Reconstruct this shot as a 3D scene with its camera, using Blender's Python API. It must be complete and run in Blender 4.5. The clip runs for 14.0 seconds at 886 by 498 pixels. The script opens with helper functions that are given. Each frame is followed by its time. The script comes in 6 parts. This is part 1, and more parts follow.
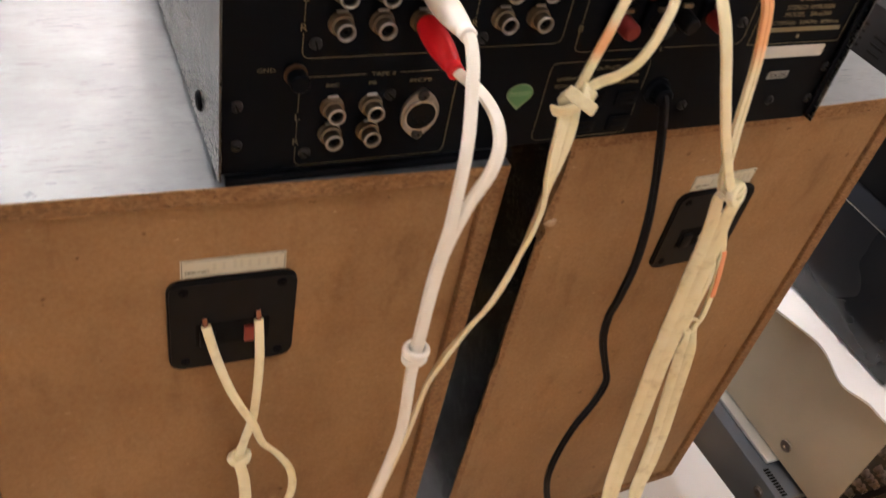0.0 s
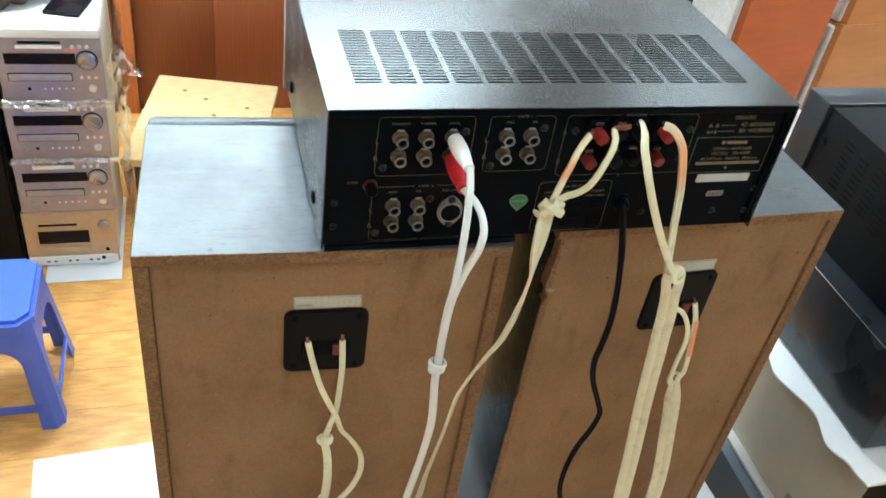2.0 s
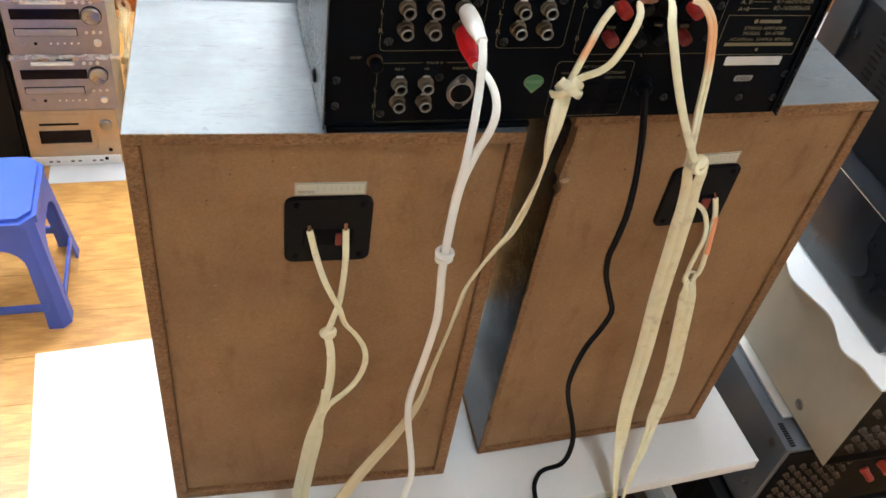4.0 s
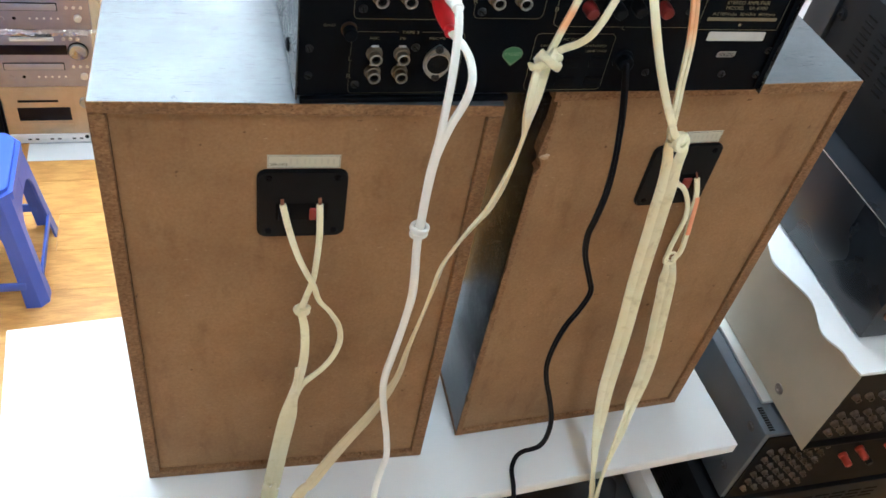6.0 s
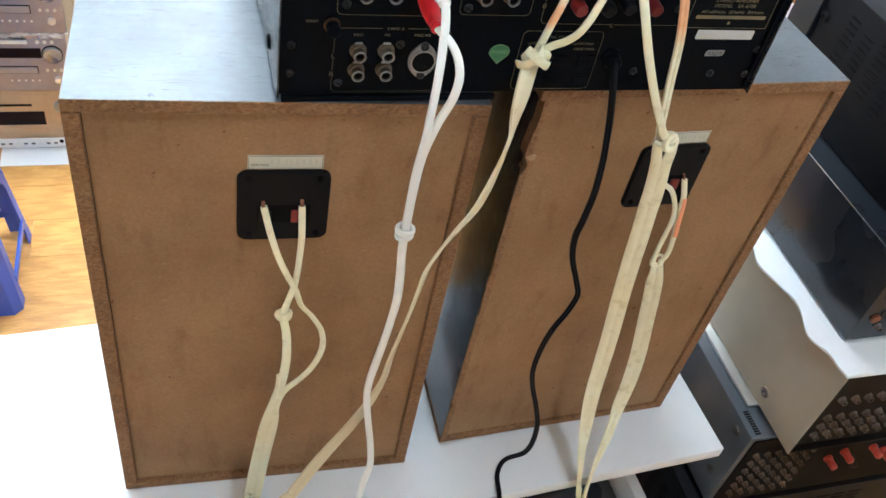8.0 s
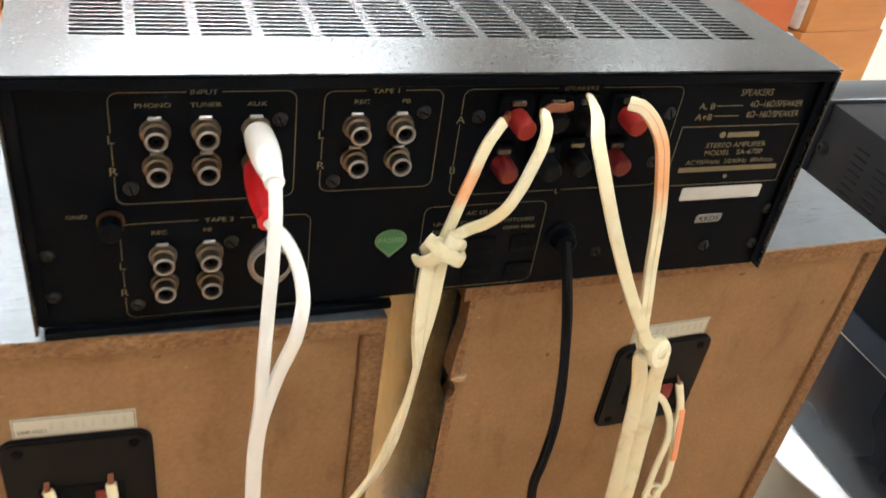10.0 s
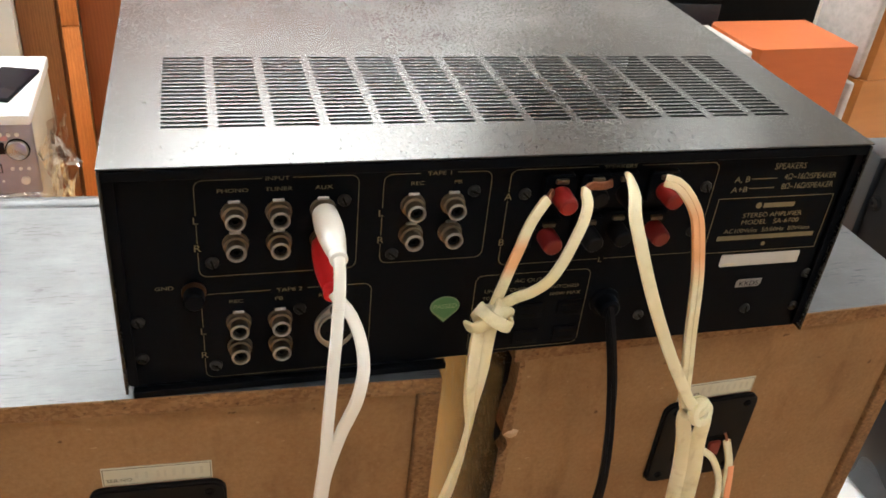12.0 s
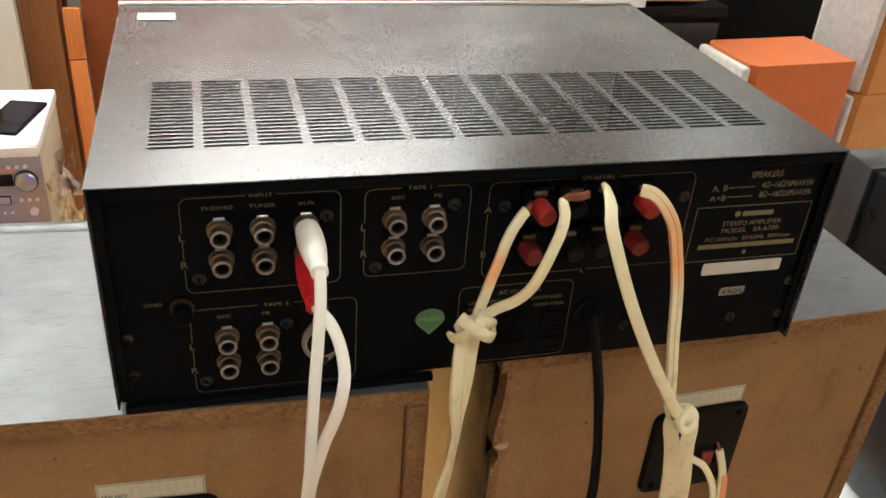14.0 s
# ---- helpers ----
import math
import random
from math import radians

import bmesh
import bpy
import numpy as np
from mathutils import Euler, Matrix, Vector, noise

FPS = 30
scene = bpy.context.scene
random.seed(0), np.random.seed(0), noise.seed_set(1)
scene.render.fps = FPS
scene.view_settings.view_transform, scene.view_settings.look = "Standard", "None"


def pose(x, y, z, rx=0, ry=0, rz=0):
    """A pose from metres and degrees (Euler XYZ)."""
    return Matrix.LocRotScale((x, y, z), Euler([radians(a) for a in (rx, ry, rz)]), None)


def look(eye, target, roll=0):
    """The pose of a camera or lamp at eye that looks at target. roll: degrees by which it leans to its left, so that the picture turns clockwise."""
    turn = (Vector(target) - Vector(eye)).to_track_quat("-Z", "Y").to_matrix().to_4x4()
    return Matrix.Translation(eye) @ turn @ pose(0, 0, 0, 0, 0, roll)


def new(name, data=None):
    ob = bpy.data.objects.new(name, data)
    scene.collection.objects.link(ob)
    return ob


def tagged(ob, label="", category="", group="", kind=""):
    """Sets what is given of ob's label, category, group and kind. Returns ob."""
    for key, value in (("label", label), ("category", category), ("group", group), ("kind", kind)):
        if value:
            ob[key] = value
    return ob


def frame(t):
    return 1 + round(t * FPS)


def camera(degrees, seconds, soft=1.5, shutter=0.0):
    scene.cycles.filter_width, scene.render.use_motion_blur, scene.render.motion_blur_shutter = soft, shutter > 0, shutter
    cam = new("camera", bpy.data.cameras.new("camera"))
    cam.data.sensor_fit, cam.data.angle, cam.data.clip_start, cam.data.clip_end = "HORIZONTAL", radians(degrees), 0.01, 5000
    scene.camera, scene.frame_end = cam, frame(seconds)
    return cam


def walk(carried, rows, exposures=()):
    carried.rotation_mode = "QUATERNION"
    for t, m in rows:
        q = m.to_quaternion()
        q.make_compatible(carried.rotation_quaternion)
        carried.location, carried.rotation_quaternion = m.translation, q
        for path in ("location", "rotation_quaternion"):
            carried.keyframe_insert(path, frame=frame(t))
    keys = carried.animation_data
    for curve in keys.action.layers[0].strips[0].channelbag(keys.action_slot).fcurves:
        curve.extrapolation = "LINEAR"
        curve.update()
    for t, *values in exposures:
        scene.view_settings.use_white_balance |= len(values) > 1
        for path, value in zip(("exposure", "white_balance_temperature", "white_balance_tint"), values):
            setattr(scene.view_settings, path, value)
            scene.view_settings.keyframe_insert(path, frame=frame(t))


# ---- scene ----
cam = camera(54.1, 14.0, soft=1.6, shutter=0.35)
PATH = [
    (0, (-0.258, -0.327, 1.421), (0.52, 0.953, 0.096), 13.5),
    (0.5, (-0.245, -0.411, 1.438), (0.418, 0.9, 0.08), 12.6),
    (1, (-0.251, -0.468, 1.491), (0.336, 0.854, 0.11), 12.3),
    (1.5, (-0.273, -0.524, 1.566), (0.281, 0.889, 0.263), 10.8),
    (2, (-0.276, -0.52, 1.576), (0.252, 0.963, 0.342), 9.3),
    (2.5, (-0.279, -0.493, 1.59), (0.211, 1.024, 0.383), 8.6),
    (3, (-0.274, -0.499, 1.578), (0.193, 1.015, 0.357), 8.3),
    (3.5, (-0.272, -0.506, 1.546), (0.22, 0.909, 0.221), 9.1),
    (4, (-0.268, -0.508, 1.537), (0.23, 0.847, 0.153), 10.4),
    (6.5, (-0.256, -0.507, 1.522), (0.278, 0.817, 0.122), 12.4),
    (7, (-0.257, -0.508, 1.522), (0.294, 0.813, 0.125), 13.0),
    (7.2, (-0.259, -0.506, 1.519), (0.302, 0.814, 0.125), 13.2),
    (9.3, (-0.232, -0.434, 1.465), (0.37, 0.986, 0.192), 10.5),
    (9.5, (-0.204, -0.395, 1.441), (0.41, 1.071, 0.226), 9.5),
    (10, (-0.142, -0.315, 1.42), (0.504, 1.193, 0.277), 9.4),
    (10.5, (-0.134, -0.292, 1.417), (0.473, 1.244, 0.29), 8.7),
    (11, (-0.14, -0.319, 1.435), (0.409, 1.248, 0.319), 7.4),
    (11.5, (-0.145, -0.333, 1.444), (0.379, 1.257, 0.35), 6.7),
    (12, (-0.146, -0.336, 1.449), (0.369, 1.269, 0.373), 6.3),
    (12.5, (-0.15, -0.349, 1.465), (0.345, 1.277, 0.411), 5.7),
    (13, (-0.147, -0.354, 1.471), (0.347, 1.282, 0.433), 5.5),
    (13.5, (-0.141, -0.354, 1.47), (0.349, 1.285, 0.433), 5.3),
    (14, (-0.135, -0.35, 1.45), (0.359, 1.292, 0.42), 4.6),
]

EXPOSURES = [
    (0.0, 0.18, 6450, 13), (0.5, 0.60, 5850, 8), (1.0, 0.66, 5330, -1), (1.5, 0.46, 4950, -8), (2.0, 0.24, 5100, -8), (2.5, -0.03, 5150, -8), (3.0, -0.12, 5450, -1),
    (3.5, 0.03, 5700, 1), (4.0, 0.19, 5500, 1), (6.5, 0.31, 4980, -4), (7.2, 0.29, 4970, -3), (9.5, 0.58, 5450, 0), (10.0, 0.63, 5700, 1), (11.0, 0.44, 5930, 2),
    (12.0, 0.10, 6180, 4), (13.0, -0.08, 6300, 3), (14.0, -0.10, 6300, 3),
]
walk(cam, [(t, look(eye, target, roll)) for t, eye, target, roll in PATH], EXPOSURES)

# ---- world ----
world = bpy.data.worlds.new("room_dark")
scene.world = world
world.use_nodes = True
world.node_tree.nodes["Background"].inputs[0].default_value = (0.8, 0.88, 1.0, 1)
world.node_tree.nodes["Background"].inputs[1].default_value = 0.05

LAMP_POWER = 32.0
LAMP_COLOUR = (1.0, 0.975, 0.94, 1)


# ---- materials ----
def nodes_of(name):
    m = bpy.data.materials.new(name)
    m.use_nodes = True
    t = m.node_tree
    return m, t, t.nodes["Principled BSDF"]


def coords(t, stretch=(1, 1, 1), world_space=False):
    tc = t.nodes.new("ShaderNodeTexCoord")
    mp = t.nodes.new("ShaderNodeMapping")
    mp.inputs["Scale"].default_value = stretch
    t.links.new(tc.outputs["Object"], mp.inputs["Vector"])
    return mp.outputs["Vector"]


def noise_of(t, vec, scale, detail=4, rough=0.6):
    n = t.nodes.new("ShaderNodeTexNoise")
    n.inputs["Scale"].default_value = scale
    n.inputs["Detail"].default_value = detail
    n.inputs["Roughness"].default_value = rough
    t.links.new(vec, n.inputs["Vector"])
    return n.outputs["Fac"]


def ramp_of(t, fac, stops):
    r = t.nodes.new("ShaderNodeValToRGB")
    e = r.color_ramp.elements
    while len(e) < len(stops):
        e.new(0.5)
    for k, (p, c) in enumerate(stops):
        e[k].position = p
        e[k].color = (*c, 1) if len(c) == 3 else c
    t.links.new(fac, r.inputs["Fac"])
    return r.outputs["Color"]


def mix_of(t, fac, a, b, kind="MIX"):
    m = t.nodes.new("ShaderNodeMix")
    m.data_type = "RGBA"
    m.blend_type = kind
    for sock, v in ((m.inputs[0], fac), (m.inputs[6], a), (m.inputs[7], b)):
        if isinstance(v, (int, float)):
            sock.default_value = v
        elif isinstance(v, tuple):
            sock.default_value = (*v, 1)
        else:
            t.links.new(v, sock)
    return m.outputs[2]


def bump_of(t, fac, strength, dist, bsdf):
    b = t.nodes.new("ShaderNodeBump")
    b.inputs["Strength"].default_value = strength
    b.inputs["Distance"].default_value = dist
    t.links.new(fac, b.inputs["Height"])
    t.links.new(b.outputs["Normal"], bsdf.inputs["Normal"])


def simple(name, c1, c2=None, scale=40, rough=0.5, rough2=None, metal=0.0, bump=0.0, bscale=None, stretch=(1, 1, 1), dist=0.001, big=None, coat=0.0, spec=0.5):
    """Two-tone noise material: grain at scale, slow variation at big."""
    m, t, b = nodes_of(name)
    c2 = c2 or tuple(v * 0.8 for v in c1)
    vec = coords(t, stretch)
    n = noise_of(t, vec, scale)
    col = ramp_of(t, n, [(0.3, c1), (0.7, c2)])
    n2 = noise_of(t, vec, big or scale * 0.12, 3)
    col = mix_of(t, 0.5, col, ramp_of(t, n2, [(0.35, tuple(min(1, v * 1.12) for v in c1)), (0.68, tuple(v * 0.85 for v in c2))]))
    t.links.new(col, b.inputs["Base Color"])
    r = rough2 if rough2 is not None else min(1, rough + 0.1)
    rr = ramp_of(t, n2, [(0.3, (rough,) * 3), (0.7, (r,) * 3)])
    t.links.new(rr, b.inputs["Roughness"])
    b.inputs["Metallic"].default_value = metal
    b.inputs["Specular IOR Level"].default_value = spec
    b.inputs["Coat Weight"].default_value = coat
    b.inputs["Coat Roughness"].default_value = 0.12
    if bump:
        bump_of(t, noise_of(t, vec, bscale or scale, 6, 0.7), bump, dist, b)
    return m


def particle_board():
    """Raw chipboard edge: orange-brown flakes with dark pits between them."""
    m, t, b = nodes_of("particle_board")
    vec = coords(t, (1, 1, 1.5))
    v = t.nodes.new("ShaderNodeTexVoronoi")
    v.inputs["Scale"].default_value = 420
    t.links.new(vec, v.inputs["Vector"])
    flakes = ramp_of(t, v.outputs["Color"], [(0.1, (0.205, 0.106, 0.047)), (0.5, (0.262, 0.140, 0.063)), (0.95, (0.325, 0.185, 0.089))])
    big = ramp_of(t, noise_of(t, vec, 30, 5), [(0.3, (0.74, 0.70, 0.66)), (0.65, (1.05, 1.03, 1.0))])
    pits_n = noise_of(t, vec, 330, 4, 0.65)
    pits = ramp_of(t, pits_n, [(0.33, (0.22, 0.17, 0.13)), (0.42, (1, 1, 1))])
    col = mix_of(t, 0.75, mix_of(t, 0.7, flakes, big, "MULTIPLY"), pits, "MULTIPLY")
    t.links.new(col, b.inputs["Base Color"])
    b.inputs["Roughness"].default_value = 0.85
    b.inputs["Specular IOR Level"].default_value = 0.25
    bump_of(t, mix_of(t, 0.5, pits, v.outputs["Color"]), 0.8, 0.0012, b)
    return m


def hardboard():
    m, t, b = nodes_of("brown_hardboard")
    vec = coords(t)
    fine = ramp_of(t, noise_of(t, vec, 330, 7, 0.8), [(0.28, (0.255, 0.137, 0.059)), (0.5, (0.308, 0.174, 0.079)), (0.72, (0.352, 0.211, 0.102))])
    slow = ramp_of(t, noise_of(t, vec, 8, 6, 0.62), [(0.3, (0.78, 0.74, 0.71)), (0.60, (1.04, 1.03, 1.02))])
    col = mix_of(t, 1.0, fine, slow, "MULTIPLY")
    smear = ramp_of(t, noise_of(t, coords(t, (1, 1, 0.30)), 42, 6, 0.68), [(0.54, (1, 1, 1)), (0.74, (0.56, 0.51, 0.48))])
    col = mix_of(t, 0.55, col, smear, "MULTIPLY")
    spots = ramp_of(t, noise_of(t, vec, 120, 2, 0.4), [(0.765, (1, 1, 1)), (0.79, (0.42, 0.38, 0.36))])
    col = mix_of(t, 0.85, col, spots, "MULTIPLY")
    pale = ramp_of(t, noise_of(t, coords(t, (1, 1, 2.2)), 150, 3, 0.5), [(0.70, (0, 0, 0)), (0.76, (0.10, 0.085, 0.06))])
    col = mix_of(t, 1.0, col, pale, "ADD")
    t.links.new(col, b.inputs["Base Color"])
    b.inputs["Roughness"].default_value = 0.72
    b.inputs["Specular IOR Level"].default_value = 0.25
    bump_of(t, noise_of(t, vec, 420, 6, 0.8), 0.35, 0.0007, b)
    return m


def vinyl(name="black_woodgrain_vinyl", smooth=False):
    """Dark blue-grey wood-grain vinyl with pores and a satin gloss; the smooth kind is cleaner, darkened for shade on
    the sides.
    """
    m, t, b = nodes_of(name)
    g = noise_of(t, coords(t, (5, 70, 70)), 14, 5, 0.65)
    gate = noise_of(t, coords(t, (1, 3.5, 3.5)), 16, 4, 0.6)
    slow = noise_of(t, coords(t, (1.5, 9, 9)), 9, 4, 0.6)
    pore = ramp_of(t, g, [(0.385, (1, 1, 1)), (0.425, (0, 0, 0))])
    pore = mix_of(t, 1.0, pore, ramp_of(t, gate, [(0.44, (0.04,) * 3), (0.66, (0.72,) * 3)]), "MULTIPLY")
    # smooth: near-black base and weaker gloss paint in the shade of the sides
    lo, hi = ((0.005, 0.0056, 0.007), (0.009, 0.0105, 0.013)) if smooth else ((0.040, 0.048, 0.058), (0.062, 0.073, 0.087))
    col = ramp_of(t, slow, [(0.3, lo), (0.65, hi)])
    if not smooth:
        dust = ramp_of(t, noise_of(t, coords(t), 18, 8, 0.72), [(0.42, (0, 0, 0)), (0.75, (0.05, 0.052, 0.055))])
        col = mix_of(t, 1.0, col, dust, "ADD")
    col = mix_of(t, pore, col, (0.012, 0.013, 0.015))
    t.links.new(col, b.inputs["Base Color"])
    smudge = noise_of(t, coords(t), 11, 6, 0.65)
    if smooth:
        rough = ramp_of(t, slow, [(0.3, (0.15,) * 3), (0.7, (0.21,) * 3)])
    else:
        rough = mix_of(t, 0.5, ramp_of(t, slow, [(0.3, (0.28,) * 3), (0.7, (0.36,) * 3)]), ramp_of(t, smudge, [(0.35, (0.24,) * 3), (0.65, (0.44,) * 3)]))
    t.links.new(mix_of(t, pore, rough, (0.75, 0.75, 0.75)), b.inputs["Roughness"])
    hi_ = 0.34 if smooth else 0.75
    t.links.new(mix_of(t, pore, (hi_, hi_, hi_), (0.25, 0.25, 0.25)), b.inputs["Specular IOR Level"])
    bump_of(t, g, 0.04 if smooth else 0.22, 0.0005, b)
    return m


def cover_metal():
    """Satin black sheet steel, fine-grained lacquer under wiped, speckled dust."""
    m, t, b = nodes_of("satin_black_steel")
    vec = coords(t)
    fine = noise_of(t, vec, 520, 5, 0.7)
    wiped = noise_of(t, coords(t, (0.55, 1.5, 1)), 15, 8, 0.66)
    swirl = noise_of(t, coords(t, (1.6, 0.7, 1)), 34, 6, 0.6)
    patch = noise_of(t, vec, 6, 5, 0.6)
    dust = ramp_of(t, wiped, [(0.34, (0.005, 0.0051, 0.0053)), (0.52, (0.017, 0.0172, 0.0175)), (0.72, (0.070, 0.070, 0.069))])
    grit = ramp_of(t, fine, [(0.30, (0.35,) * 3), (0.55, (1.0,) * 3), (0.72, (2.4,) * 3)])
    trace = ramp_of(t, swirl, [(0.48, (0.7,) * 3), (0.60, (1.0,) * 3), (0.68, (2.2,) * 3)])
    area = ramp_of(t, patch, [(0.35, (0.6,) * 3), (0.65, (1.3,) * 3)])
    col = mix_of(t, 1.0, mix_of(t, 1.0, mix_of(t, 1.0, dust, grit, "MULTIPLY"), trace, "MULTIPLY"), area, "MULTIPLY")
    t.links.new(col, b.inputs["Base Color"])
    r = mix_of(t, 0.5, ramp_of(t, patch, [(0.34, (0.22,) * 3), (0.66, (0.29,) * 3)]), ramp_of(t, fine, [(0.3, (0.20,) * 3), (0.7, (0.34,) * 3)]))
    t.links.new(r, b.inputs["Roughness"])
    b.inputs["Specular IOR Level"].default_value = 0.52
    bump_of(t, fine, 0.022, 0.00012, b)
    return m


def wood(name, a, c, stretch, scale=9, rough=0.35, coat=0.3, fibres=0.8):
    m, t, b = nodes_of(name)
    vec = coords(t, stretch)
    info = t.nodes.new("ShaderNodeObjectInfo")
    off = t.nodes.new("ShaderNodeVectorMath")
    off.operation = "MULTIPLY_ADD"
    t.links.new(info.outputs["Random"], off.inputs[0])
    off.inputs[1].default_value = (37, 19, 53)
    t.links.new(vec, off.inputs[2])
    v = off.outputs["Vector"]
    n = noise_of(t, v, scale, 6, 0.65)
    w = t.nodes.new("ShaderNodeTexWave")
    w.inputs["Scale"].default_value = scale * 0.35
    w.inputs["Distortion"].default_value = 9
    w.inputs["Detail"].default_value = 4
    t.links.new(v, w.inputs["Vector"])
    col = mix_of(t, 0.45, ramp_of(t, n, [(0.3, a), (0.7, c)]), ramp_of(t, w.outputs["Fac"], [(0.1, c), (0.8, a)]))
    fibre = ramp_of(t, noise_of(t, v, scale * 6, 5, 0.7), [(0.32, (0.72, 0.66, 0.58)), (0.55, (1.04, 1.03, 1.02))])
    col = mix_of(t, fibres, col, fibre, "MULTIPLY")
    tone = ramp_of(t, info.outputs["Random"], [(0, (0.86, 0.84, 0.82)), (1, (1.1, 1.08, 1.05))])
    col = mix_of(t, 1.0, col, tone, "MULTIPLY")
    t.links.new(col, b.inputs["Base Color"])
    b.inputs["Roughness"].default_value = rough
    b.inputs["Coat Weight"].default_value = coat
    b.inputs["Coat Roughness"].default_value = 0.2
    bump_of(t, n, 0.12, 0.0008, b)
    return m


def cable_sheath(name="ivory_vinyl_lead", fade=None, tint=(0.86, 0.37, 0.14)):
    """Aged ivory vinyl lead with grime; fade: the heights between which dye or another given tint shows."""
    m, t, b = nodes_of(name)
    vec = coords(t)
    col = ramp_of(t, noise_of(t, vec, 60, 5), [(0.3, (0.82, 0.74, 0.47)), (0.7, (0.89, 0.83, 0.60))])
    grime = ramp_of(t, noise_of(t, vec, 75, 4, 0.6), [(0.55, (1, 1, 1)), (0.78, (0.66, 0.61, 0.49))])
    col = mix_of(t, 0.8, col, grime, "MULTIPLY")
    streak = ramp_of(t, noise_of(t, coords(t, (1, 1, 0.18)), 190, 4, 0.6), [(0.62, (1, 1, 1)), (0.76, (0.56, 0.48, 0.33))])
    col = mix_of(t, 0.35, col, streak, "MULTIPLY")
    if fade:
        sep = t.nodes.new("ShaderNodeSeparateXYZ")
        t.links.new(vec, sep.inputs[0])
        rg = t.nodes.new("ShaderNodeMapRange")
        rg.inputs["From Min"].default_value = fade[0]
        rg.inputs["From Max"].default_value = fade[1]
        t.links.new(sep.outputs["Z"], rg.inputs["Value"])
        dye = ramp_of(t, rg.outputs[0], [(0.0, (0, 0, 0)), (0.3, (0.8, 0.8, 0.8)), (0.7, (0.75, 0.75, 0.75)), (1.0, (0, 0, 0))])
        col = mix_of(t, dye, col, tint)
    t.links.new(col, b.inputs["Base Color"])
    b.inputs["Roughness"].default_value = 0.38
    b.inputs["Subsurface Weight"].default_value = 0.08
    b.inputs["Subsurface Radius"].default_value = (0.004, 0.003, 0.0015)
    bump_of(t, noise_of(t, vec, 220, 4), 0.15, 0.0005, b)
    return m


def film():
    m, t, b = nodes_of("clear_film")
    tr = t.nodes.new("ShaderNodeBsdfTransparent")
    gl = t.nodes.new("ShaderNodeBsdfGlossy")
    gl.inputs["Roughness"].default_value = 0.12
    gl.inputs["Color"].default_value = (0.9, 0.92, 0.95, 1)
    mx = t.nodes.new("ShaderNodeMixShader")
    vec = coords(t)
    f = ramp_of(t, noise_of(t, vec, 55, 5, 0.7), [(0.36, (0.10,) * 3), (0.62, (0.70,) * 3)])
    t.links.new(f, mx.inputs[0])
    t.links.new(tr.outputs[0], mx.inputs[1])
    t.links.new(gl.outputs[0], mx.inputs[2])
    t.links.new(mx.outputs[0], t.nodes["Material Output"].inputs[0])
    return m


def lamp_glow():
    m, t, b = nodes_of("lamp_diffuser")
    b.inputs["Base Color"].default_value = (0.9, 0.9, 0.9, 1)
    b.inputs["Emission Color"].default_value = LAMP_COLOUR
    b.inputs["Emission Strength"].default_value = LAMP_POWER
    return m


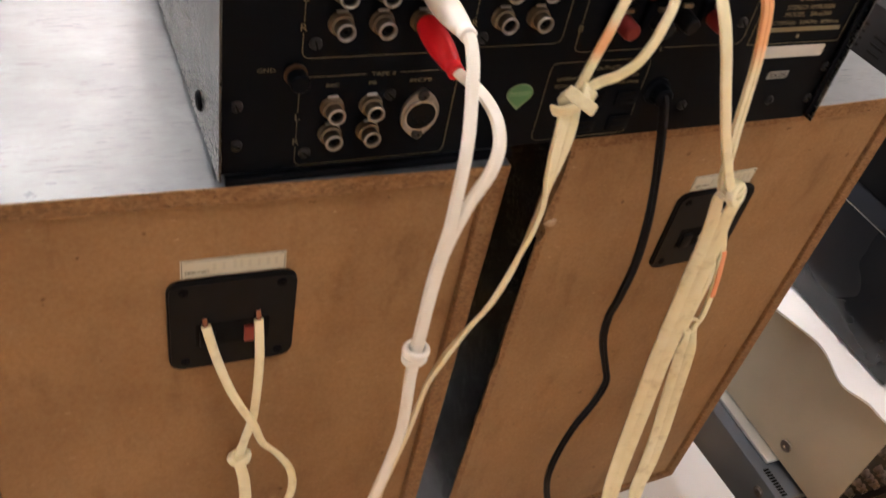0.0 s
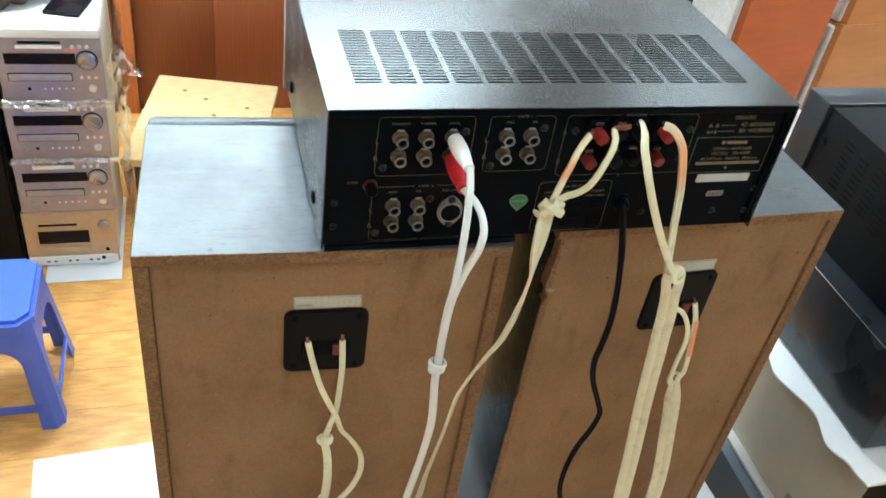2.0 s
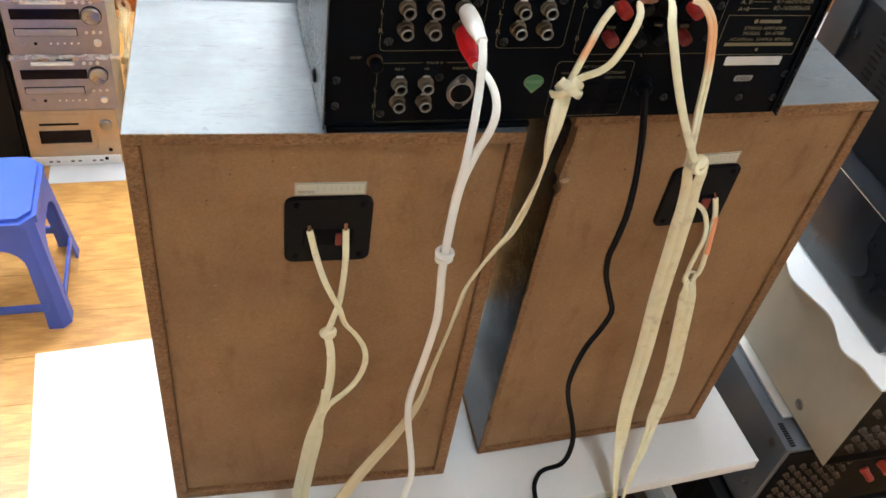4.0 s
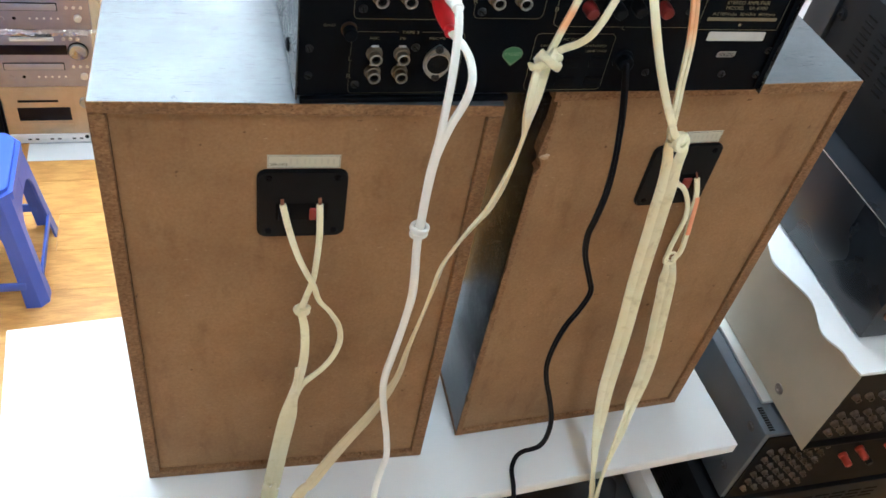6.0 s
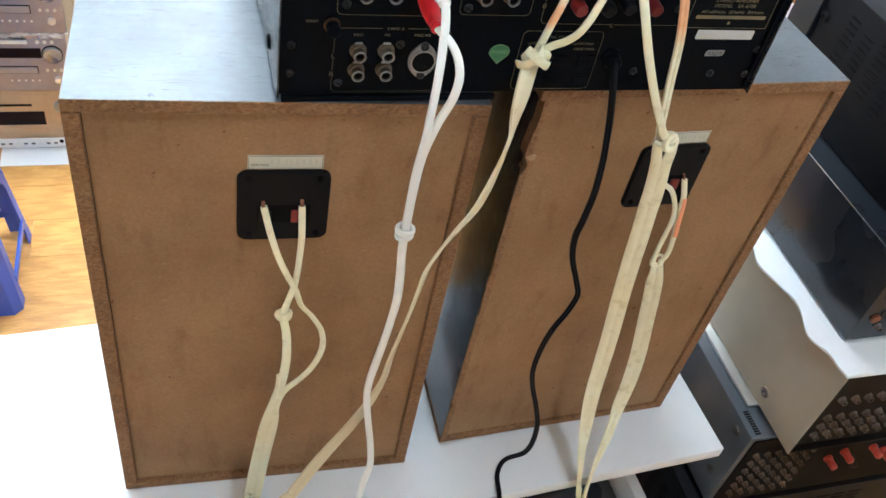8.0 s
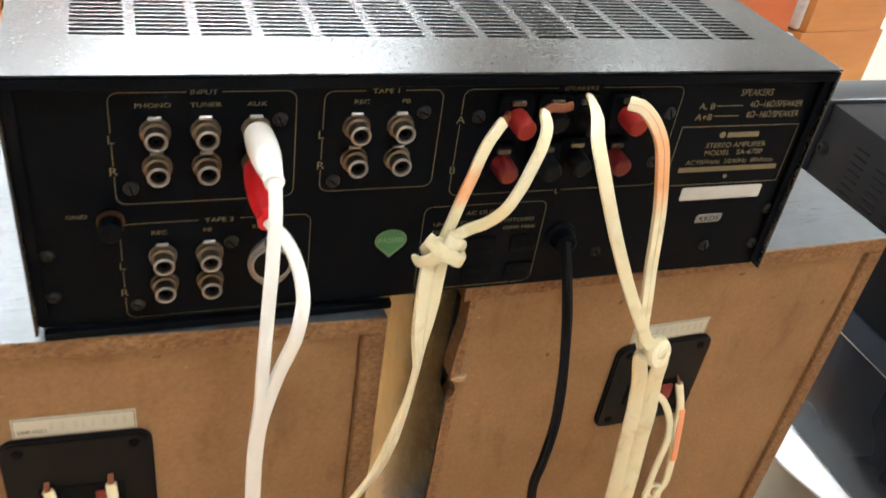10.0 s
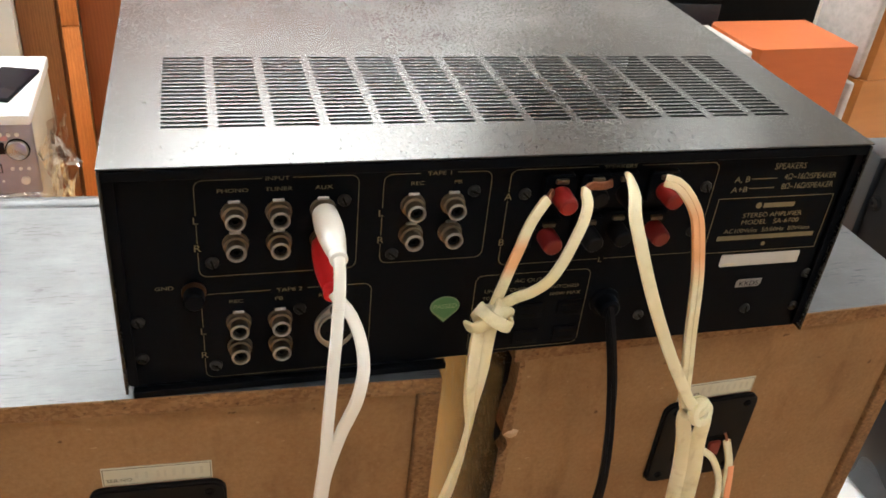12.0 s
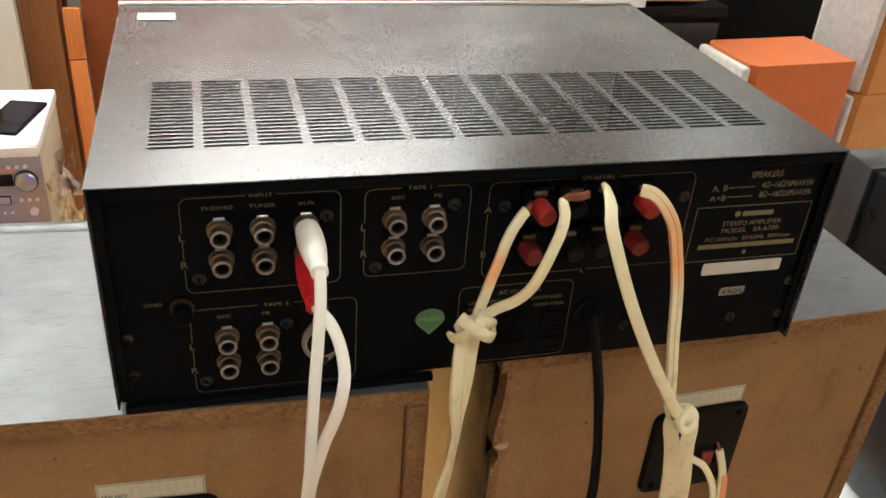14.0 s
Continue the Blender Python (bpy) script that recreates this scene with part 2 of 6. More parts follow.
M = dict(
    particle=particle_board(), hardboard=hardboard(), vinyl=vinyl(), vinyl_side=vinyl("shaded_smooth_vinyl", True), cover=cover_metal(), lead=cable_sheath(), lead_olive=cable_sheath("olive_ivory_lead", (0.30, 0.90), (0.40, 0.365, 0.235)), lead_brown=cable_sheath("browned_ivory_lead", (0.40, 1.08), (0.58, 0.455, 0.27)), lead_dyed=cable_sheath("ivory_lead_orange_dye", (1.216, 1.240)), lead_dyed_long=cable_sheath("ivory_lead_long_dye", (1.210, 1.268)), film=film(), lamp=lamp_glow(),
    panel=simple("black_panel_paint", (0.0024, 0.0031, 0.0046), (0.0036, 0.0044, 0.0062), 90, 0.5, 0.6, bump=0.05, bscale=700, dist=0.0002, spec=0.05),
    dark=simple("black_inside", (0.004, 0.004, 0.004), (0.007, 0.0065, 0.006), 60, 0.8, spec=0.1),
    plastic=simple("black_plastic", (0.004, 0.004, 0.005), (0.007, 0.007, 0.0085), 60, 0.45, 0.6, bump=0.1, bscale=900, dist=0.0002, spec=0.14),
    gloss_black=simple("gloss_black_steel", (0.012, 0.014, 0.018), (0.02, 0.022, 0.028), 30, 0.22, 0.34, bump=0.04, bscale=500, dist=0.0002),
    nickel=simple("tarnished_nickel", (0.47, 0.455, 0.43), (0.27, 0.25, 0.225), 300, 0.28, 0.48, metal=0.9, bump=0.1, bscale=900, dist=0.0002),
    screw=simple("dull_steel_screw", (0.16, 0.155, 0.15), (0.08, 0.078, 0.075), 400, 0.4, 0.55, metal=1.0),
    dull_jack=simple("dull_socket_metal", (0.30, 0.25, 0.22), (0.13, 0.10, 0.085), 300, 0.3, 0.5, metal=1.0),
    dark_red=simple("dark_red_plastic", (0.24, 0.026, 0.018), (0.17, 0.018, 0.013), 200, 0.45, 0.55),
    alu=simple("brushed_silver", (0.80, 0.80, 0.79), (0.70, 0.70, 0.69), 60, 0.28, 0.36, metal=0.9, stretch=(0.1, 1, 6)),
    amp_screw=simple("blackened_screw", (0.028, 0.027, 0.027), (0.017, 0.0165, 0.0165), 400, 0.42, 0.55, metal=0.6),
    barrel=simple("dark_brass", (0.19, 0.150, 0.105), (0.10, 0.078, 0.053), 300, 0.35, 0.5, metal=0.9),
    gold=simple("gold_print", (0.185, 0.150, 0.076), (0.145, 0.116, 0.058), 200, 0.5),
    red=simple("red_plastic", (0.32, 0.015, 0.013), (0.25, 0.010, 0.009), 200, 0.38, 0.5),
    shaded_red=simple("shaded_red_plastic", (0.17, 0.010, 0.010), (0.13, 0.008, 0.008), 200, 0.42, 0.55),
    redplug=simple("bright_red_plug", (0.66, 0.008, 0.018), (0.55, 0.006, 0.014), 150, 0.4),
    copper=simple("copper_strands", (0.36, 0.16, 0.09), (0.22, 0.085, 0.05), 900, 0.4, metal=1.0, bump=0.6, bscale=1500),
    white_lead=simple("white_vinyl_lead", (0.91, 0.885, 0.835), (0.87, 0.84, 0.78), 60, 0.35, 0.45, bump=0.05, bscale=200),
    white_plug=simple("white_plug", (0.90, 0.88, 0.84), (0.85, 0.83, 0.78), 80, 0.35),
    black_lead=simple("black_rubber_lead", (0.004, 0.004, 0.006), (0.007, 0.007, 0.010), 200, 0.5, 0.6, bump=0.1, bscale=500, spec=0.13),
    orange_mark=simple("orange_marking", (0.86, 0.30, 0.13), (0.80, 0.36, 0.18), 180, 0.4),
    raw_chip=simple("pale_broken_board", (0.50, 0.33, 0.20), (0.40, 0.25, 0.14), 260, 0.9, bump=0.6, bscale=500),
    sticker=simple("aged_paper_sticker", (0.62, 0.58, 0.46), (0.52, 0.48, 0.37), 60, 0.6, bump=0.05),
    silver_sticker=simple("silver_label", (0.60, 0.59, 0.56), (0.50, 0.49, 0.46), 120, 0.45),
    green=simple("green_sticker", (0.062, 0.185, 0.070), (0.052, 0.155, 0.06), 200, 0.45),
    dim_label=simple("dull_silver_label", (0.30, 0.29, 0.27), (0.25, 0.24, 0.22), 120, 0.5),
    faded=simple("faded_ink", (0.55, 0.51, 0.40), (0.50, 0.46, 0.36), 200, 0.6),
    pass_ink=simple("pale_green_print", (0.24, 0.36, 0.20), (0.20, 0.31, 0.17), 200, 0.5),
    pale=simple("pale_print", (0.13, 0.22, 0.11), (0.11, 0.19, 0.09), 200, 0.5),
    white_board=simple("white_laminate", (0.82, 0.82, 0.82), (0.79, 0.79, 0.80), 8, 0.28, 0.36, bump=0.03, bscale=60),
    paper=simple("white_paper", (0.82, 0.82, 0.83), (0.78, 0.78, 0.80), 20, 0.7, bump=0.2, bscale=25, dist=0.003),
    foam=simple("white_packing_foam", (0.90, 0.90, 0.91), (0.86, 0.86, 0.88), 14, 0.6, bump=0.35, bscale=40, dist=0.003),
    beige=simple("champagne_steel", (0.46, 0.395, 0.295), (0.41, 0.35, 0.26), 25, 0.36, 0.46, metal=0.35, bump=0.05, bscale=600, dist=0.0002),
    grey_steel=simple("blue_grey_steel", (0.125, 0.137, 0.158), (0.10, 0.112, 0.13), 25, 0.34, 0.44, metal=0.4, bump=0.05, bscale=600, dist=0.0002),
    lilac=simple("lilac_silver_plastic", (0.37, 0.345, 0.395), (0.30, 0.28, 0.33), 50, 0.3, 0.4, metal=0.5),
    knob=simple("dark_silver_knob", (0.42, 0.42, 0.43), (0.30, 0.30, 0.31), 40, 0.22, 0.32, metal=0.9),
    pink=simple("pink_sticker", (0.62, 0.30, 0.32), (0.54, 0.25, 0.28), 120, 0.5),
    tray=simple("silver_tray", (0.40, 0.38, 0.42), (0.34, 0.32, 0.36), 60, 0.3, 0.4, metal=0.3),
    champagne=simple("champagne_plastic", (0.54, 0.40, 0.25), (0.48, 0.345, 0.21), 50, 0.33, 0.42, metal=0.35),
    cream=simple("cream_box", (0.62, 0.56, 0.45), (0.56, 0.50, 0.39), 25, 0.5),
    white_top=simple("white_enamel", (0.84, 0.83, 0.82), (0.80, 0.79, 0.78), 20, 0.35),
    display=simple("black_display", (0.005, 0.004, 0.008), (0.010, 0.006, 0.012), 30, 0.2, 0.3, spec=0.15),
    blue=simple("blue_plastic", (0.075, 0.135, 0.62), (0.060, 0.115, 0.55), 18, 0.34, 0.46, bump=0.08, bscale=400, dist=0.0004),
    pine=wood("knotty_pine", (0.84, 0.65, 0.34), (0.74, 0.53, 0.25), (2.2, 14, 14), 6, 0.5, 0.1, 0.4),
    cabinet=wood("red_brown_veneer", (0.30, 0.085, 0.027), (0.24, 0.064, 0.020), (16, 16, 1.3), 6, 0.42, 0.15, 0.25),
    stile=wood("brown_stile", (0.30, 0.13, 0.05), (0.20, 0.08, 0.03), (16, 16, 1.3), 7, 0.42, 0.15),
    orange_wood=wood("orange_strip", (0.62, 0.22, 0.06), (0.50, 0.16, 0.04), (16, 16, 1.3), 6, 0.4, 0.2),
    cherry=simple("cherry_vinyl", (0.53, 0.135, 0.036), (0.45, 0.105, 0.026), 12, 0.4, 0.48, stretch=(1, 1, 8), bump=0.03),
    tan=simple("tan_vinyl", (0.50, 0.20, 0.045), (0.42, 0.16, 0.035), 12, 0.4, 0.48, stretch=(1, 1, 8), bump=0.03),
    grille=simple("pale_grille_cloth", (0.50, 0.475, 0.455), (0.45, 0.425, 0.405), 500, 0.85, bump=0.3, bscale=1200, dist=0.0005),
    floor_board=wood("oak_laminate", (0.78, 0.44, 0.135), (0.58, 0.29, 0.078), (1.6, 20, 20), 5, 0.3, 0.3),
    subfloor=simple("dark_joint", (0.16, 0.09, 0.035), (0.13, 0.07, 0.03), 30, 0.8),
    wall=simple("white_wall_paint", (0.78, 0.77, 0.74), (0.74, 0.73, 0.70), 12, 0.75, bump=0.05, bscale=80),
    ceil=simple("ceiling_paint", (0.80, 0.80, 0.79), (0.77, 0.77, 0.76), 12, 0.8, bump=0.05, bscale=80),
    plush=simple("grey_brown_fabric", (0.13, 0.098, 0.085), (0.085, 0.064, 0.056), 90, 0.95, bump=0.6, bscale=260, dist=0.002),
    plush2=simple("yellow_green_plush", (0.42, 0.40, 0.06), (0.30, 0.30, 0.04), 120, 0.95, bump=0.9, bscale=220, dist=0.004),
    copper_band=simple("brown_black_panel", (0.010, 0.0075, 0.006), (0.007, 0.0055, 0.0045), 60, 0.55, spec=0.12),
    post_red=simple("orange_red_plastic", (0.46, 0.050, 0.026), (0.36, 0.036, 0.020), 200, 0.38, 0.5),
    bronze=simple("bronze_washer", (0.16, 0.085, 0.045), (0.10, 0.055, 0.03), 300, 0.35, 0.5, metal=0.9),
    cold_nickel=simple("dull_nickel_flange", (0.34, 0.335, 0.33), (0.20, 0.195, 0.19), 300, 0.3, 0.45, metal=0.95),
)


# ---- mesh helpers ----
def box(bm, x0, x1, y0, y1, z0, z1, bev=0.0, seg=2):
    vs = [bm.verts.new((x, y, z)) for x in (x0, x1) for y in (y0, y1) for z in (z0, z1)]
    fs = [bm.faces.new([vs[i] for i in q]) for q in ((0, 1, 3, 2), (4, 6, 7, 5), (0, 4, 5, 1), (2, 3, 7, 6), (0, 2, 6, 4), (1, 5, 7, 3))]
    if bev:
        es = {e for f in fs for e in f.edges}
        bmesh.ops.bevel(bm, geom=list(es), offset=bev, segments=seg, affect="EDGES", profile=0.5)


def block(x0, x1, y0, y1, z0, z1, bev=0.0, seg=2):
    bm = bmesh.new()
    box(bm, x0, x1, y0, y1, z0, z1, bev, seg)
    return bm


def lathe(bm, profile, m=None, n=20):
    """Turn (radius, height) pairs round local z, then move by the matrix m."""
    m = m or Matrix()
    rings = []
    for r, h in profile:
        if r < 1e-6:
            rings.append([bm.verts.new(m @ Vector((0, 0, h)))])
        else:
            rings.append([bm.verts.new(m @ Vector((r * math.cos(2 * math.pi * k / n), r * math.sin(2 * math.pi * k / n), h))) for k in range(n)])
    for a, b in zip(rings, rings[1:]):
        for k in range(n):
            j = (k + 1) % n
            if len(a) == 1 and len(b) > 1:
                bm.faces.new((a[0], b[k], b[j]))
            elif len(b) == 1 and len(a) > 1:
                bm.faces.new((a[k], b[0], a[j]))
            elif len(a) > 1:
                bm.faces.new((a[k], a[j], b[j], b[k]))
    bmesh.ops.recalc_face_normals(bm, faces=bm.faces[:])


BACK = pose(0, 0, 0, 90, 0, 0)          # local z turned to -y, towards the viewer


def turned(profile, at, m=BACK, n=20):
    bm = bmesh.new()
    lathe(bm, profile, Matrix.Translation(at) @ m, n)
    return bm


def part(name, bm, material, parent, label="", smooth=True, angle=35):
    me = bpy.data.meshes.new(name)
    bm.to_mesh(me)
    bm.free()
    for mm in (material if isinstance(material, (list, tuple)) else [material]):
        me.materials.append(mm)
    if smooth:
        me.polygons.foreach_set("use_smooth", [True] * len(me.polygons))
        me.set_sharp_from_angle(angle=radians(angle))
    ob = new(name, me)
    ob.parent = parent
    if label:
        ob["label"] = label
    return ob


def shared(name, ob, at, parent):
    """Another piece on the same mesh."""
    o = new(name, ob.data)
    o.parent = parent
    o.matrix_basis = at
    return o


def thing(name, m, label, category, group="", kind=""):
    e = new(name)
    e.empty_display_size = 0.05
    e.matrix_basis = m
    return tagged(e, label, category, group, kind)


def spline(points, n=10):
    """Points of a smooth curve through the given ones (any dimension)."""
    p = [np.array(q, float) for q in points]
    p = [2 * p[0] - p[1]] + p + [2 * p[-1] - p[-2]]
    out = []
    for a, b, c, d in zip(p, p[1:], p[2:], p[3:]):
        for k in range(n):
            u = k / n
            out.append(0.5 * (2 * b + (c - a) * u + (2 * a - 5 * b + 4 * c - d) * u * u + (3 * b - a - 3 * c + d) * u ** 3))
    out.append(p[-2])
    return out


def sweep(points, section, facing=(0, -1, 0.25), twist=(), n=10, cap=True, wide=()):
    """Sweep a section [(across, out)] along a smooth curve; out points to facing, twist gives degrees at even steps."""
    pts = spline(points, n)
    bm = bmesh.new()
    rings = []
    f0 = Vector(facing).normalized()
    for k, q in enumerate(pts):
        a = Vector(pts[max(0, k - 1)])
        b = Vector(pts[min(len(pts) - 1, k + 1)])
        t = (b - a).normalized()
        out = f0 - t * f0.dot(t)
        if out.length < 0.15:
            alt = Vector((0, 0, 1))
            out = out + 0.3 * (alt - t * alt.dot(t))
        out.normalize()
        side = t.cross(out).normalized()
        if twist:
            u = k / (len(pts) - 1) * (len(twist) - 1)
            i = min(int(u), len(twist) - 2)
            w = radians(twist[i] + (twist[i + 1] - twist[i]) * (u - i))
            out, side = out * math.cos(w) + side * math.sin(w), side * math.cos(w) - out * math.sin(w)
        g = 1.0
        if wide:
            u = min(k / n, len(wide) - 1.001)
            g = wide[int(u)] + (wide[int(u) + 1] - wide[int(u)]) * (u - int(u))
        rings.append([bm.verts.new(Vector(q) + side * x * g + out * y) for x, y in section])
    m = len(section)
    for r, s in zip(rings, rings[1:]):
        for k in range(m):
            bm.faces.new((r[k], r[(k + 1) % m], s[(k + 1) % m], s[k]))
    if cap:
        bm.faces.new(rings[0][::-1])
        bm.faces.new(rings[-1])
    bmesh.ops.recalc_face_normals(bm, faces=bm.faces[:])
    return bm


def beside(points, twist, d):
    """The control points of a core that runs d to the side of a flat lead's middle line."""
    f0 = Vector((0, -1, 0.25)).normalized()
    out_pts = []
    for k, q in enumerate(points):
        t = (Vector(points[min(len(points) - 1, k + 1)]) - Vector(points[max(0, k - 1)])).normalized()
        out = (f0 - t * f0.dot(t)).normalized()
        side = t.cross(out).normalized()
        w = radians(twist[k])
        side = side * math.cos(w) - out * math.sin(w)
        out_pts.append(tuple(Vector(q) + side * d))
    return out_pts


def oval(w, t, n=12):
    return [(w / 2 * math.copysign(abs(math.cos(a)) ** 0.7, math.cos(a)), t / 2 * math.copysign(abs(math.sin(a)) ** 0.7, math.sin(a))) for a in (2 * math.pi * k / n for k in range(n))]


def twin(w, t):
    """Section of a flat two-core lead: a groove down the middle and a fine rib on each core."""
    half = [(-0.5, 0.0), (-0.47, 0.42), (-0.38, 0.5), (-0.27, 0.45), (-0.16, 0.5), (-0.05, 0.48), (0.0, 0.33), (0.05, 0.48), (0.16, 0.5), (0.27, 0.45), (0.38, 0.5), (0.47, 0.42), (0.5, 0.0)]
    return [(w * x, t * y) for x, y in half[::-1]] + [(w * x, -t * y) for x, y in half[1:-1]]


def ball(center, radii, sub=3, lump=0.0, seed=0.0, freq=6.0):
    bm = bmesh.new()
    bmesh.ops.create_icosphere(bm, subdivisions=sub, radius=1)
    for v in bm.verts:
        d = 1 + lump * noise.noise(v.co * freq * 0.3 + Vector((seed, seed * 2, 0)))
        v.co = Vector((v.co.x * radii[0], v.co.y * radii[1], v.co.z * radii[2])) * d + Vector(center)
    return bm


GLYPHS = {}


def lettering(text, size, x, z, parent, material, y, wide=1.0, name="lettering", centre=True, lean=0.0):
    """Flat printed words on a face that looks to -y; x, z: the middle of the words."""
    key = text
    if key not in GLYPHS:
        cu = bpy.data.curves.new("words", "FONT")
        cu.body = text
        cu.size = 1.0
        cu.resolution_u = 3
        ob = bpy.data.objects.new("words", cu)
        scene.collection.objects.link(ob)
        me = bpy.data.meshes.new_from_object(ob.evaluated_get(bpy.context.evaluated_depsgraph_get()))
        bpy.data.objects.remove(ob)
        GLYPHS[key] = me
    me = GLYPHS[key].copy()
    co = np.zeros(len(me.vertices) * 3)
    me.vertices.foreach_get("co", co)
    co = co.reshape(-1, 3)
    lo, hi = co.min(0), co.max(0)
    px = (co[:, 0] - ((lo[0] + hi[0]) / 2 if centre else lo[0])) * size * wide
    pz = (co[:, 1] - (lo[1] + hi[1]) / 2) * size
    co = np.stack([x + px + lean * pz, np.full(len(px), y), z + pz], 1)
    me.vertices.foreach_set("co", co.ravel())
    me.materials.clear()
    me.materials.append(material)
    me.update()
    ob = new(name, me)
    ob.parent = parent
    return ob


def outline(points, width, y, closed=True):
    """A thin printed line on a face that looks to -y."""
    bm = bmesh.new()
    n = len(points)
    for k in range(n if closed else n - 1):
        a, b = Vector(points[k]), Vector(points[(k + 1) % n])
        d = (b - a).normalized()
        s = Vector((-d.y, d.x)) * width / 2
        a, b = a - d * width / 2, b + d * width / 2
        bm.faces.new([bm.verts.new((q.x, y, q.y)) for q in (a - s, b - s, b + s, a + s)])
    return bm


def round_rect(x0, x1, z0, z1, r, n=4):
    out = []
    for cx, cz, a0 in ((x1 - r, z1 - r, 0), (x0 + r, z1 - r, 90), (x0 + r, z0 + r, 180), (x1 - r, z0 + r, 270)):
        for k in range(n + 1):
            a = radians(a0 + 90 * k / n)
            out.append((cx + r * math.cos(a), cz + r * math.sin(a)))
    return out


def slab_xz(points, y0, y1, bev=0.0):
    """A plate with an outline in x, z, from y0 to y1."""
    bm = bmesh.new()
    a = [bm.verts.new((x, y0, z)) for x, z in points]
    b = [bm.verts.new((x, y1, z)) for x, z in points]
    fa = bm.faces.new(a)
    bm.faces.new(b[::-1])
    n = len(points)
    for k in range(n):
        bm.faces.new((a[k], b[k], b[(k + 1) % n], a[(k + 1) % n]))
    bmesh.ops.recalc_face_normals(bm, faces=bm.faces[:])
    if bev:
        bmesh.ops.bevel(bm, geom=list(fa.edges), offset=bev, segments=2, affect="EDGES")
    return bm


# ---- room ----
RX0, RX1, RY0, RY1, RZ = -2.2, 2.6, -1.9, 3.0, 2.7


def setting(name, bm, material, label, category):
    ob = part(name, bm, material, None, smooth=False)
    return tagged(ob, label, category, kind="structure")


floor = setting("floor", block(RX0, RX1, RY0, RY1, -0.05, -0.004), M["subfloor"], "oak laminate floor with narrow dark joints", "floor")
setting("ceiling", block(RX0, RX1, RY0, RY1, RZ, RZ + 0.1), M["ceil"], "plain white painted ceiling", "ceiling")
setting("wall_north", block(RX0 - 0.1, RX1 + 0.1, RY1, RY1 + 0.1, 0, RZ), M["wall"], "plain white painted wall", "wall")
setting("wall_south", block(RX0 - 0.1, RX1 + 0.1, RY0 - 0.1, RY0, 0, RZ), M["wall"], "plain white painted wall", "wall")
setting("wall_west", block(RX0 - 0.1, RX0, RY0, RY1, 0, RZ), M["wall"], "plain white painted wall", "wall")
setting("wall_east", block(RX1, RX1 + 0.1, RY0, RY1, 0, RZ), M["wall"], "plain white painted wall", "wall")


def ceiling_light(x, y, size=1.0, turn=0):
    t = thing("ceiling_light", pose(x, y, RZ, 0, 0, turn) @ Matrix.Diagonal((size, size, size, 1)), "white ceiling light with a glowing flat diffuser", "ceiling light", "ceiling lights")
    bm = bmesh.new()
    for a in ((-0.62, -0.6, -0.17, 0.17), (0.6, 0.62, -0.17, 0.17), (-0.6, 0.6, -0.17, -0.15), (-0.6, 0.6, 0.15, 0.17)):
        box(bm, a[0], a[1], a[2], a[3], -0.05, 0, 0.002)
    part("frame", bm, M["white_top"], t)
    part("diffuser", block(-0.6, 0.6, -0.15, 0.15, -0.045, -0.02, 0.004), M["lamp"], t, "glowing white diffuser")
    return t


LIGHTS = [(0.30, 2.65, 1.0, 0), (-0.08, 2.2, 1.0, 0), (1.75, 2.40, 0.48, 0), (1.85, 0.6, 0.88, 0), (-1.3, 1.6, 1.34, 0), (0.10, -0.66, 0.475, 90)]
for lx, ly, ls, turn_ in LIGHTS:
    ceiling_light(lx, ly, ls, turn_)

# ---- wardrobe and trim along the far side ----
wd = thing("wardrobe", pose(-0.447, 2.2, 0), "tall red-brown veneered wardrobe against the wall", "wardrobe")
part("door_panel", block(-0.0135, 0.2366, 0, 0.03, 0.0, 2.15, 0.002), M["cabinet"], wd)
part("door_panel", block(0.2374, 0.925, 0.0, 0.03, 0.0, 2.15, 0.002), M["cabinet"], wd)
part("door_panel", block(0.933, 1.066, 0.0, 0.03, 0.0, 2.15, 0.002), M["cabinet"], wd)
part("carcass", block(-0.0135, 1.08, 0.034, 0.6, 0.0, 2.15, 0.003), M["cabinet"], wd)
part("edge_strip", block(1.069, 1.078, -0.004, 0.03, 0, 2.15, 0.001), M["alu"], wd, "thin grey metal edge strip")
st = thing("door_post", pose(-0.618, 2.18, 0), "brown wooden door post", "door post", kind="structure")
part("post", block(0.0, 0.098, 0, 0.12, 0, 2.05, 0.003), M["stile"], st)
part("rebate", block(0.0985, 0.1090, 0.02, 0.12, 0, 2.05, 0.001), M["stile"], st)
lw = thing("orange_plank", pose(-0.5070, 2.17, 0), "orange-stained narrow plank leaning upright", "plank")
part("plank", block(0.0, 0.045, 0, 0.02, 0, 0.580, 0.0015), M["orange_wood"], lw)
part("plank", block(0.0, 0.045, 0, 0.02, 0.583, 0.725, 0.0015), M["orange_wood"], lw)
cw = thing("cream_cabinet", pose(-1.379, 2.15, 0), "plain cream cabinet beside the wooden post", "cabinet")
part("door", block(0, 0.758, 0, 0.02, 0.02, 2.0, 0.002), M["wall"], cw)
part("body", block(0, 0.758, 0.024, 0.5, 0, 2.02, 0.003), M["wall"], cw)
cord = thing("hanging_cord", pose(0.478, 2.17, 0), "white cord hanging down the wardrobe front", "cord")
part("cord", sweep([(0, 0.0255, 2.15), (0.003, 0.0255, 1.2), (-0.002, 0.0255, 0.6), (0.0, 0.0255, 0.004)], oval(0.007, 0.007, 8), n=6), M["white_lead"], cord)

